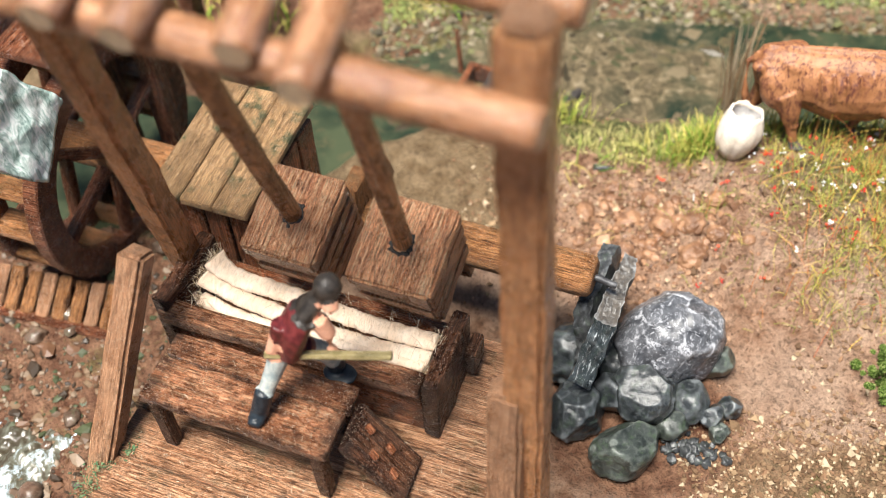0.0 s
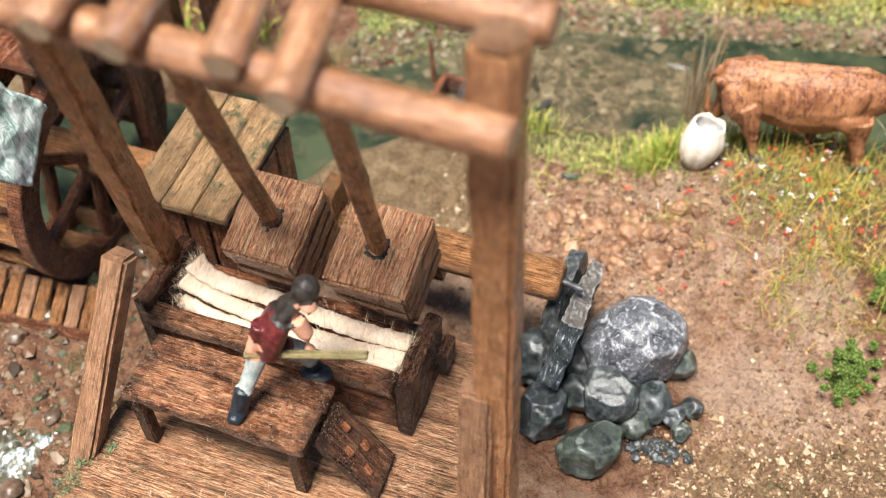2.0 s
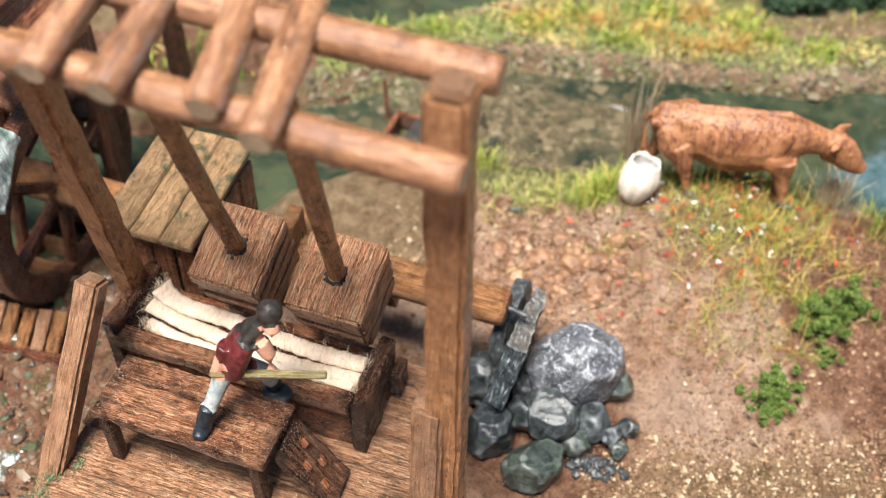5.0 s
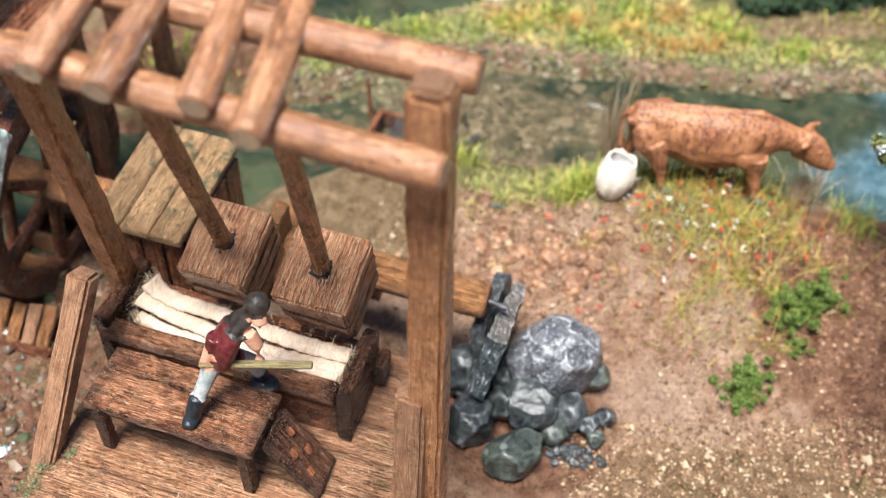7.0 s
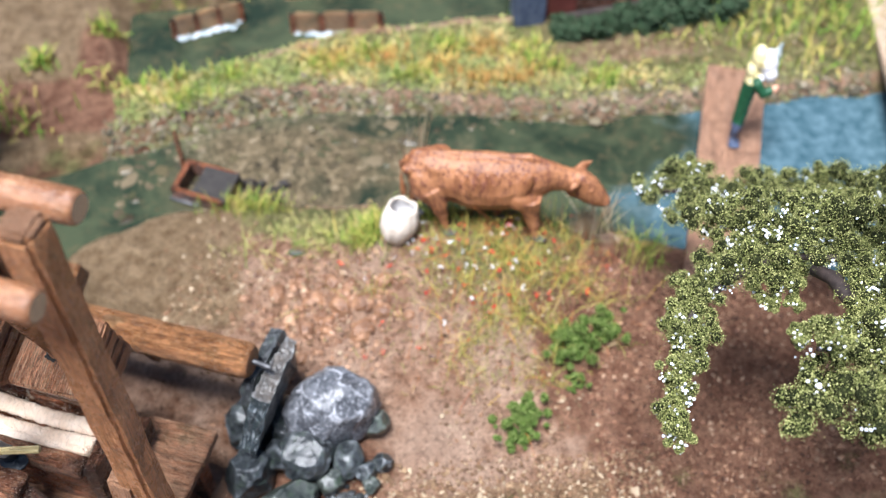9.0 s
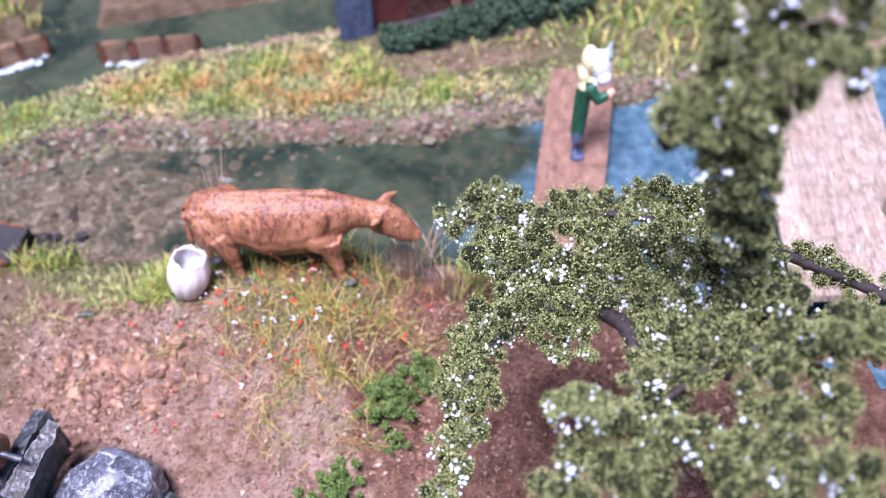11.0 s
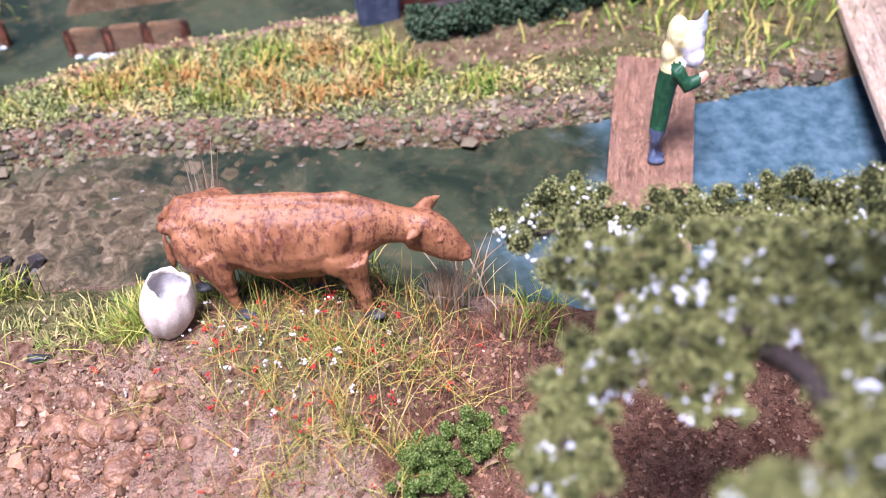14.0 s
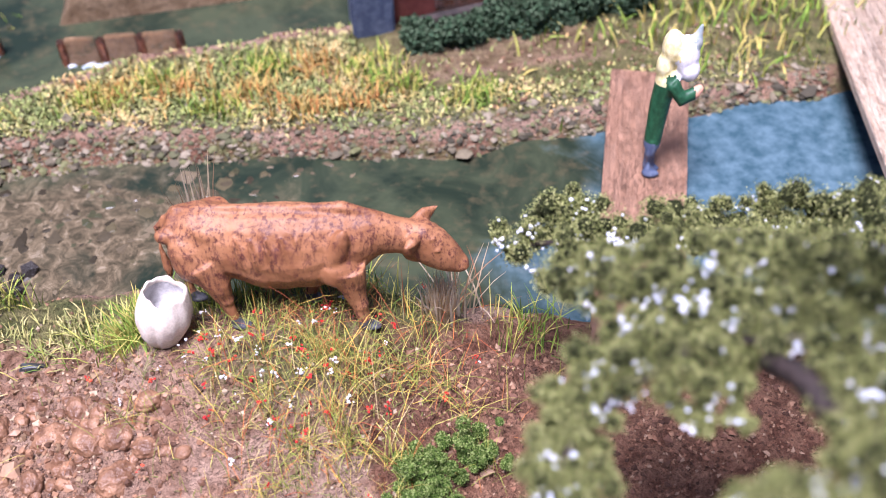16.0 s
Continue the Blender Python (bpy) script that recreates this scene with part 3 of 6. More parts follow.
def many(name, base_v, base_f, centres, sizes, material, flat=1.0, jitter=0.25, smooth=False):
    """Copies of a small form at centres, each turned and sized at random, as one mesh."""
    n, k = len(centres), len(base_v)
    q = rng.normal(size=(n, 4))
    q /= np.linalg.norm(q, axis=1)[:, None]
    w, x, y, z = q.T
    rot = np.stack([1 - 2 * (y * y + z * z), 2 * (x * y - z * w), 2 * (x * z + y * w), 2 * (x * y + z * w), 1 - 2 * (x * x + z * z), 2 * (y * z - x * w),
                    2 * (x * z - y * w), 2 * (y * z + x * w), 1 - 2 * (x * x + y * y)], 1).reshape(n, 3, 3)
    pts = base_v[None] * (1 + rng.uniform(-jitter, jitter, (n, k, 3)))
    pts = np.einsum("nij,nkj->nki", rot, pts) * np.asarray(sizes)[:, None, None]
    pts[:, :, 2] *= flat
    pts += np.asarray(centres)[:, None, :]
    faces = base_f[None] + (np.arange(n) * k)[:, None, None]
    return sheet(name, pts.reshape(-1, 3), faces.reshape(-1, base_f.shape[1]), material, smooth)


def blades(name, roots, lengths, material, width=0.09, lean=0.7):
    """Thin curved stalks, as one mesh."""
    n = len(roots)
    a, tilt = rng.uniform(0, 2 * np.pi, n), np.abs(rng.normal(0, lean, n))
    side = np.stack([-np.sin(a), np.cos(a), 0 * a], 1)
    out = np.stack([np.cos(a), np.sin(a), 0 * a], 1)
    rows = []
    for s, wd in ((0.0, 1.0), (0.4, 0.9), (0.75, 0.65), (1.0, 0.12)):
        bend = out * (np.sin(tilt) * s * (0.4 + 0.6 * s))[:, None]
        rise = np.stack([0 * a, 0 * a, np.cos(tilt * (0.5 + 0.5 * s)) * s], 1)
        mid = roots + (bend + rise) * lengths[:, None]
        rows += [mid - side * width * wd / 2, mid + side * width * wd / 2]
    pts = np.stack(rows, 1)
    quad = np.array([(0, 1, 3, 2), (2, 3, 5, 4), (4, 5, 7, 6)])
    faces = quad[None] + (np.arange(n) * 8)[:, None, None]
    return sheet(name, pts.reshape(-1, 3), faces.reshape(-1, 4), material)


# ---- ground, water ----
WATER_Z = 1.0


def smooth01(t):
    t = np.clip(t, 0, 1)
    return t * t * (3 - 2 * t)


def shore(x):
    """The near bank's edge: land lies at smaller y."""
    return np.where(x > 12, 96.5 - 0.18 * x - 0.0012 * x * x, np.maximum(94.2 - 0.012 * (x - 12) ** 2, 82.0 + 0.08 * x))


def band_low(x):
    """The far bank's grass begins here; stones and shallows lie before it."""
    return np.where(x < 15, 108.8 + 0.3 * np.maximum(x + 2, -20), np.maximum(113.8 - 0.25 * np.maximum(x - 26, 0), 104.5))


def band_high(x):
    """The far bank's grass ends here, at the stream."""
    return np.minimum(115.7 + 0.245 * (x + 2), 124.0)


def lumps(x, y, f, seed):
    return (np.sin(x * f + seed) * np.cos(y * f * 1.13 + seed * 1.7) + 0.6 * np.sin(x * f * 2.1 + y * f * 1.7 + seed * 2.3) + 0.4 * np.cos(x * f * 3.9 - y * f * 3.3 + seed)) / 2


GRID = np.random.default_rng(3).uniform(-1, 1, (256, 256))


def rough_noise(x, y, f, octaves=4, gain=0.55):
    """Fractal value noise, about -1 to 1."""
    total, amp = 0.0, 1.0
    for k in range(octaves):
        u, v = x * f + 17.3 * k, y * f + 9.1 * k
        i, j = np.floor(u).astype(int), np.floor(v).astype(int)
        a, b = smooth01(u - i), smooth01(v - j)
        g = lambda p, q: GRID[(i + p) % 256, (j + q) % 256]
        total = total + amp * ((g(0, 0) * (1 - a) + g(1, 0) * a) * (1 - b) + (g(0, 1) * (1 - a) + g(1, 1) * a) * b)
        f, amp = f * 2.05, amp * gain
    return total / 1.6


def gz(x, y):
    """Height of the ground."""
    x, y = np.asarray(x, float), np.asarray(y, float)
    land = 0.4 + 1.9 * smooth01((y - 45) / 25) + 7.2 * np.exp(-(((x - 45) / 15.0) ** 2 + ((y - 74) / 11.5) ** 2) ** 1.15)
    land = land + 2.0 * np.exp(-(((x - 33) / 5.5) ** 2 + ((y - 78) / 5.0) ** 2)) + 0.35 * lumps(x, y, 0.31, 1.0) + 0.2 * lumps(x, y, 0.9, 4.0) + 0.14 * lumps(y, x, 1.9, 7.0) + 0.3 * np.maximum(lumps(x, y, 1.3, 2.0), -0.2) * smooth01((x - 10) / 6) * smooth01((38 - x) / 6) * smooth01((y - 52) / 6)
    clay = np.exp(-(((x - 24) / 11) ** 2 + ((y - 70) / 10) ** 2) ** 1.5)
    land = land + 0.35 * rough_noise(x, y, 0.35, 5, 0.6) + clay * 0.9 * np.abs(rough_noise(x, y, 0.28, 4, 0.6))
    land = land + 0.5 * np.exp(-(((x - 57) / 7) ** 2 + ((y - 66) / 9) ** 2)) * rough_noise(x, y, 0.5, 4, 0.65)
    s = shore(x) - y + 1.2 * lumps(x, y, 0.22, 2.0)
    bed = -1.2 + 0.3 * lumps(x, y, 0.3, 3.0)
    near = bed + (land - bed) * smooth01((s + 3.0) / 7.0)
    far_edge = band_low(x) - 3.5 + 1.2 * lumps(x, x, 0.12, 5.0)
    bed = bed + 1.9 * smooth01((y - 100) / 6) * smooth01((44 - x) / 10) + 0.35 * rough_noise(x, y, 0.5, 3) * smooth01((y - 98) / 4)
    bank = 3.6 + 0.5 * lumps(x, y, 0.28, 6.0) + 1.4 * smooth01((y - 106) / 20)
    far = bed + (bank - bed) * smooth01((y - far_edge + 1.5) / 6.0)
    stream = smooth01((y - band_high(x) - 0.5) / 3) * smooth01((140.5 - y) / 3) * smooth01((64 - x) / 8) * smooth01((x + 9) / 6)
    water_reach = np.exp(-(((x - 14 - 0.1 * (y - 120)) / 6.0) ** 2) ** 2) * smooth01((y - 126) / 6)
    far = far - (far + 1.0) * np.maximum(stream, water_reach)
    z = np.where(y > 97.5, far, near)
    # mill race beside the wheel
    race = np.exp(-(((x + 62 + 0.1 * (y - 50)) / 9.0) ** 2) ** 2)
    return z * (1 - race) + (-2.2 + 0.4 * lumps(x, y, 0.35, 8.0)) * race


def zone(x, y):
    """Shares of sand, soil and moss in the ground's cover."""
    s = shore(x) - y
    sand = smooth01((y - 68 + 0.25 * x) / 8) * smooth01((16 - x) / 8) + smooth01((47 - y) / 8) * smooth01((x - 22) / 8)
    sand = np.maximum(sand, smooth01((y - 111) / 5) * smooth01((x - 52) / 12) * 0.9)
    sand = np.maximum(sand, smooth01((y - 132) / 4))
    west = smooth01((-9 - x) / 5) * smooth01((y - 117) / 4)
    sand = np.maximum(sand, west)
    soil = smooth01((x - 46.5 - 0.10 * (66 - y)) / 5) * smooth01((78 - y) / 4) * smooth01((y - 46) / 6)
    soil = np.maximum(soil, 0.62 * smooth01((band_low(x) + 1 - y) / 3) * smooth01((y - 78) / 6) * smooth01((-s + 2) / 3))
    soil = np.maximum(soil, smooth01((10 - x) / 8) * smooth01((y - 105) / 6) * smooth01((134 - y) / 5))
    soil = np.maximum(soil, 0.9 * smooth01((x - 51 + 0.2 * lumps(x, y, 0.4, 3.0)) / 6) * smooth01((y - 33) / 6) * smooth01((78 - y) / 4))
    soil = np.maximum(soil, smooth01((15 - x) / 6) * smooth01((56 - y) / 6) * 0.3)
    soil = np.maximum(soil, smooth01((-12 - x) / 8) * smooth01((95 - y) / 10))
    soil = np.maximum(soil, 0.42 * smooth01((48 - y) / 6) * smooth01((x - 20) / 8))
    soil = np.maximum(soil, 0.95 * np.exp(-(((x - 19) / 11) ** 2 + ((y - 47.5) / 10) ** 2) ** 2))
    moss = np.exp(-(((x - 46) / 13) ** 2 + ((y - 72) / 7) ** 2) ** 1.5) * 0.56
    moss = np.maximum(moss, np.exp(-(((y - shore(x) + 5) / 4.0) ** 2)) * smooth01((x - 8) / 8) * smooth01((62 - x) / 6))
    moss = np.maximum(moss, smooth01((y - band_low(x) + 1) / 3) * smooth01((band_high(x) + 1 - y) / 3) * smooth01((x + 8) / 8) * (0.85 - 0.5 * smooth01((x - 55) / 12) * smooth01((y - 110) / 4)))
    moss = np.maximum(moss, smooth01((y - 98) / 3) * smooth01((band_low(x) + 2 - y) / 4) * (0.42 + 0.4 * lumps(x, y, 0.35, 3.0)))
    moss = np.maximum(moss, smooth01((x - 80) / 8) * smooth01((y - 106) / 4) * 0.6)
    moss = np.maximum(moss, smooth01((-22 - x) / 8) * smooth01((90 - y) / 10) * (0.22 + 0.35 * lumps(x, y, 0.3, 9.0)))
    moss = np.maximum(moss, smooth01((47 - y) / 6) * smooth01((x - 22) / 8) * (0.22 + 0.4 * lumps(x, y, 0.3, 4.0)))
    # The cow's shadow put into the ground cover: more dark soil, less moss beneath it.
    cow_shade = np.exp(-(((x - 46 + 0.25 * (y - 77)) / 11) ** 2 + ((y - 77.5) / 2.6) ** 2) ** 1.5)
    soil, moss = np.maximum(soil, 0.9 * cow_shade) * (1 - 0.85 * west), moss * (1 - 0.55 * cow_shade) * (1 - 0.8 * west)
    return np.clip(np.stack([sand, soil, moss], -1), 0, 1)


def axis_lines(a, b, step, far, fine):
    """Grid lines from a to b, closer over the stretch fine, and growing apart out to far."""
    core = np.concatenate([np.arange(a, fine[0], step), np.arange(fine[0], fine[1], 0.27), np.arange(fine[1], b, step)])
    grow = np.cumsum(step * 1.35 ** np.arange(1, 24))
    grow = grow[grow < far]
    return np.concatenate([a - grow[::-1], core, core[-1] + grow])


gx, gy = axis_lines(-58, 135, 0.7, 700, (8, 64)), axis_lines(16, 158, 0.7, 700, (38, 84))
XX, YY = np.meshgrid(gx, gy)
ZZ = gz(XX, YY)
nx, ny = len(gx), len(gy)
idx = np.arange(nx * ny).reshape(ny, nx)
quads = np.stack([idx[:-1, :-1], idx[:-1, 1:], idx[1:, 1:], idx[1:, :-1]], -1).reshape(-1, 4)
ground = sheet("ground", np.stack([XX, YY, ZZ], -1).reshape(-1, 3), quads, GROUND, True)
tagged(ground, "modelled scenery ground of clay, sand, soil and moss", "ground", kind="structure")
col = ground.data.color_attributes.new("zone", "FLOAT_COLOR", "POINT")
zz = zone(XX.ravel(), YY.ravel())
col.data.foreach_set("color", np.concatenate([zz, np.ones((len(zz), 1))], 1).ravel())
wx, wy = np.meshgrid(np.linspace(-70, 150, 56), np.linspace(20, 170, 40))
wi = np.arange(wx.size).reshape(wx.shape)
wet = (wy > shore(wx) - 6) | (wx < -54)
wq = np.stack([wi[:-1, :-1], wi[:-1, 1:], wi[1:, 1:], wi[1:, :-1]], -1).reshape(-1, 4)
wq = wq[wet.ravel()[wq].any(1)]
water = sheet("water", np.stack([wx, wy, np.full_like(wx, WATER_Z)], -1).reshape(-1, 3), wq, WATER, True)
tagged(water, "glossy dark green resin water of the pond", "water", kind="structure")


def on_ground(x, y, sink=0.0):
    return Vector((x, y, float(gz(x, y)) - sink))

# ---- fulling mill: u along the trough, v away from it, z up from the deck ----
MILL = Matrix.Translation((-27.4, 42.8, 11.0)) @ Matrix.Rotation(radians(-23.4), 4, "Z")


def mill(*p):
    return MILL @ Vector(p)


def m_along(p0, p1, up=(0, 0, 1)):
    return along(mill(*p0), mill(*p1), MILL.to_3x3() @ Vector(up))


def m_bar(name, p0, p1, w, h, material, parent, label="", bevel=0.12, wear=0.06, seed=0, up=(0, 0, 1), cuts=6):
    L = (Vector(p1) - Vector(p0)).length
    return part(name, bar_bm(L, w, h, bevel, wear, cuts, seed), material, parent, label, m_along(p0, p1, up))


def m_log(name, p0, p1, r0, r1, materials, parent, label="", wear=0.1, seed=0, bend=0.0):
    L = (Vector(p1) - Vector(p0)).length
    return part(name, log_bm(L, r0, r1, wear, seed, bend=bend), materials, parent, label, m_along(p0, p1))


def m_thing(name, p, label, category, group="", kind=""):
    m = MILL.copy()
    m.translation = mill(*p)
    return thing(name, m, label, category, group, kind)


def build_deck():
    deck = m_thing("mill_deck", (13, 3, -1.6), "weathered brown plank deck of the mill with moss patches", "deck")
    v = -16.0
    i = 0
    while v < 20.3:
        w = 4.6 + 0.7 * math.sin(i * 2.3)
        m_bar("plank", (-4.2 - 0.35 * math.sin(i * 1.7), v + w / 2, -0.7), (31.6 + 0.3 * math.sin(i * 3.1), v + w / 2, -0.7 + 0.06 * math.sin(i)), w - 0.16, 1.4, W_DECK, deck, wear=0.09, seed=i, cuts=12)
        v += w
        i += 1
    for u in (-2.5, 13.0, 29.5):
        m_bar("joist", (u, -16, -2.4), (u, 20, -2.4), 2.0, 2.0, W_DARK, deck, seed=int(u))
    for u in (-2.5, 29.5):
        for v in (-14, 2, 18):
            m_bar("stilt", (u, v, -13.5), (u, v, -3.3), 2.0, 2.0, W_DARK, deck, seed=int(u + v), up=(1, 0, 0))
    return deck


def build_deck_moss():
    pts = []
    for u, v, n, s in ((-2.0, -1.6, 90, 0.45), (-3.9, -3.0, 160, 0.8), (-4.0, -6.0, 200, 1.0), (-4.1, 0.5, 60, 0.5), (31.2, -9.5, 120, 0.7)):
        for _ in range(n):
            pts.append(mill(u + rng.normal(0, s * 0.6), v + rng.normal(0, s * 1.3), 0.12))
    ob = many("moss", LEAF_V - (0.5, 0, 0), LEAF_F, np.array(pts), rng.uniform(0.12, 0.32, len(pts)), MOSS, 0.5)
    tagged(ob, "thin dark green moss along the deck's edge", "moss", kind="stuff")


def build_table():
    t = m_thing("work_table", (9, 3.5, 0), "dark reddish wooden work table with short square legs", "table")
    m_bar("tabletop_board", (0, 2.25, 7.75), (17.9, 2.15, 7.75), 4.5, 1.1, W_TABLE, t, wear=0.2, seed=3, cuts=24)
    m_bar("tabletop_board", (0.2, 5.85, 8.0), (18.2, 5.75, 8.0), 2.4, 1.0, W_TABLE, t, wear=0.22, seed=5, cuts=24)
    for u, v in ((1.3, 0.7), (16.9, 0.7), (1.4, 6.2), (17.0, 6.2)):
        m_bar("leg", (u, v, 0.0), (u - 0.1, v, 7.3), 1.25, 1.25, W_BURNT, t, seed=int(u * 3), up=(1, 0, 0), cuts=4)
    return t


def build_ramp():
    r = m_thing("leaning_board", (23, 4, 0), "dark notched board leaning against the work table", "board")
    body = m_bar("board", (23.6, 3.9, 0.5), (18.6, 3.7, 7.6), 4.7, 0.9, W_BURNT, r, wear=0.1, seed=9, cuts=8)
    for k in range(4):
        a, b = 0.22 + k * 0.17, 0.30 + k * 0.17
        x0, z0 = 23.6 - 5.0 * a, 0.5 + 7.1 * a
        side = 1.1 if k % 2 else -0.5
        m_bar("notch_peg", (x0 + 0.35, 3.3 + side, z0 + 0.35), (x0 - 0.3, 3.5 + side, z0 + 1.25), 0.7, 0.5, W_DARK, body, seed=20 + k, cuts=2)
    return r


def build_trough():
    t = m_thing("fulling_trough", (10, 13, 0), "dark stained wooden fulling trough with high end boards", "trough")
    m_bar("front_wall", (-2.8, 10.2, 3.3), (22.9, 10.0, 3.3), 1.3, 6.6, W_DARK, t, wear=0.16, seed=31, cuts=12)
    m_bar("front_rail", (-3.2, 9.7, 6.9), (22.8, 9.6, 7.1), 2.0, 1.5, W_TABLE, t, wear=0.14, seed=32, cuts=12)
    m_bar("back_wall", (-2.6, 17.6, 2.6), (23.0, 17.4, 2.6), 1.2, 5.2, W_DARK, t, wear=0.12, seed=33, cuts=10)
    m_bar("floor_board", (-2.4, 13.8, 2.0), (23.0, 13.7, 2.0), 6.4, 1.2, W_DARK, t, seed=34)
    m_bar("end_board", (23.7, 9.0, 4.0), (23.7, 17.8, 4.0), 1.6, 8.0, W_BURNT, t, wear=0.32, seed=35, cuts=16)
    m_bar("end_board", (-3.0, 9.2, 4.5), (-2.2, 18.0, 4.7), 1.6, 9.0, W_BURNT, t, wear=0.32, seed=36, cuts=16)
    m_bar("end_cleat", (25.0, 15.8, 2.6), (25.0, 18.5, 2.6), 1.0, 3.2, W_BURNT, t, wear=0.12, seed=37, cuts=3)
    return t


def build_cloth():
    group = "felt lengths in the trough"
    # start, end, half width, half thickness, upturn of the first end
    rows = [(-0.9, 13.9, 8.2, 22.5, 14.3, 7.6, 0.98, 0.48, 1.9), (-0.9, 12.5, 7.8, 22.6, 12.1, 7.3, 0.86, 0.48, 1.0), (-0.3, 11.3, 7.2, 22.4, 11.2, 7.2, 0.6, 0.42, 0.3), (0.4, 10.7, 6.7, 22.0, 10.6, 6.9, 0.46, 0.4, 0.0)]
    for i, (u0, v0, z0, u1, v1, z1, r, th, turn_up) in enumerate(rows):
        bm = bmesh.new()
        pts, rad = [], []
        n = 110
        for k in range(n + 1):
            s = k / n
            curl = turn_up * max(0.0, 1 - s / 0.22) ** 2
            pts.append((u0 + (u1 - u0) * s + 0.6 * curl, v0 + (v1 - v0) * s + 0.3 * math.sin(s * 6 + i) + 0.4 * curl, z0 + (z1 - z0) * s + curl + 0.16 * math.sin(s * 5 + i * 2)))
            f = 1 + 0.05 * math.sin(k * 0.9 + i) + 0.25 * max(0.0, 1 - s / 0.12) + 0.03 * (-1) ** k
            rad.append((r * f, th * (1 + 0.05 * (-1) ** k)))
        tube(bm, pts, rad, 14)
        for v in bm.verts:
            v.co += Vector(noise.noise_vector(v.co * 0.9)) * 0.10 + Vector(noise.noise_vector(v.co * 5)) * 0.05
        bmesh.ops.recalc_face_normals(bm, faces=bm.faces[:])
        strip = part("felt_strip", bm, CLOTH, None, m=MILL.copy(), smooth=True)
        tagged(strip, "cream woven felt strip with frayed ends in the trough", "cloth", group)
    # frayed ends and loose threads
    roots, lens = [], []
    for u0, v0, z0, u1, v1, z1, r, th, turn_up in rows:
        for u, v, z in ((u0 + 0.5 * turn_up, v0 + 0.4 * turn_up, z0 + turn_up), (u1, v1, z1)):
            for _ in range(70):
                roots.append(mill(u + rng.normal(0, 0.25), v + rng.normal(0, r * 0.6), z + rng.normal(0, 0.3)))
                lens.append(rng.uniform(0.4, 1.3))
    for _ in range(520):
        u = rng.uniform(0, 22)
        roots.append(mill(u, rng.uniform(10.8, 16.5), 7.4 + rng.normal(0, 0.35)))
        lens.append(rng.uniform(0.6, 2.2))
    for _ in range(330):
        roots.append(mill(rng.uniform(-3, 30), rng.uniform(-8, 8), 0.05))
        lens.append(rng.uniform(0.2, 0.8))
    for _ in range(60):
        roots.append(mill(rng.uniform(0.3, 17.6), rng.uniform(0.2, 6.6), 8.35))
        lens.append(rng.uniform(0.2, 0.8))
    ob = blades("loose_threads", np.array(roots), np.array(lens), FUZZ, 0.035, 1.2)
    tagged(ob, "fine loose cream threads on the felt", "threads", kind="stuff")


def build_hammer(u_top, u_low, lift, wide, seed):
    """A swinging fulling hammer: a stepped block on a round pole."""
    top = Vector((u_top, 5.6, 50.0))
    low = Vector((u_low, 16.5, 17.6 + lift))
    axis = (top - low).normalized()
    h = m_thing("fulling_hammer", tuple(low), "stepped wooden fulling hammer block on a long round pole", "hammer", "fulling hammers")
    m_log("pole", tuple(low - axis * 2.0), tuple(top), 0.86, 1.02, [W_POLE, W_END], h, wear=0.12, seed=seed, bend=0.35 if seed % 2 else -0.3)
    # block axes: x along u, z along the pole
    z = Vector((0.02, -0.325, 0.945)).normalized()
    x = Vector((1, -0.015, 0.02))
    x = (x - z * x.dot(z)).normalized()
    y = z.cross(x)
    m = MILL @ Matrix((x, y, z)).transposed().to_4x4()
    m.translation = mill(*low)
    turn = Matrix.Rotation(radians(90), 4, "Z")
    blk = None
    for k, (y0, y1, z0, z1) in enumerate(((-4.3, 4.15, -1.9, 0.0), (-4.0, 4.1, -4.2, -2.15), (-4.1, 4.1, -6.4, -4.5), (-3.4, 4.0, -9.4, -6.7))):
        b = bar_bm(y1 - y0, wide - 0.15 * k, z1 - z0, 0.3, 0.16, 10, seed + k * 5)
        ob = part("block" if k == 0 else "step", b, W_BLOCK, h, "", m @ Matrix.Translation((0, y0, (z0 + z1) / 2)) @ turn)
        blk = blk or ob
    part("core", bar_bm(6.6, wide - 1.0, 8.6, 0.2, 0.1, 4, seed), W_DARK, h, "", m @ Matrix.Translation((0, -3.1, -4.6)) @ turn)
    # dark ragged socket round the pole
    ring = bmesh.new()
    for k in range(34):
        a = 2 * math.pi * k / 34
        rr = 0.82 + 0.5 * rng.random() ** 2
        ball(ring, (rr * math.cos(a), rr * math.sin(a) - 0.1, 0.0), 0.14 + 0.16 * rng.random(), 0.14 + 0.12 * rng.random(), 0.06 + 0.12 * rng.random(), sub=1)
    part("socket_tar", fused([(ring, 0)], 0.09, 1), TARP, blk, "dark glossy tar round the pole", m)
    return h


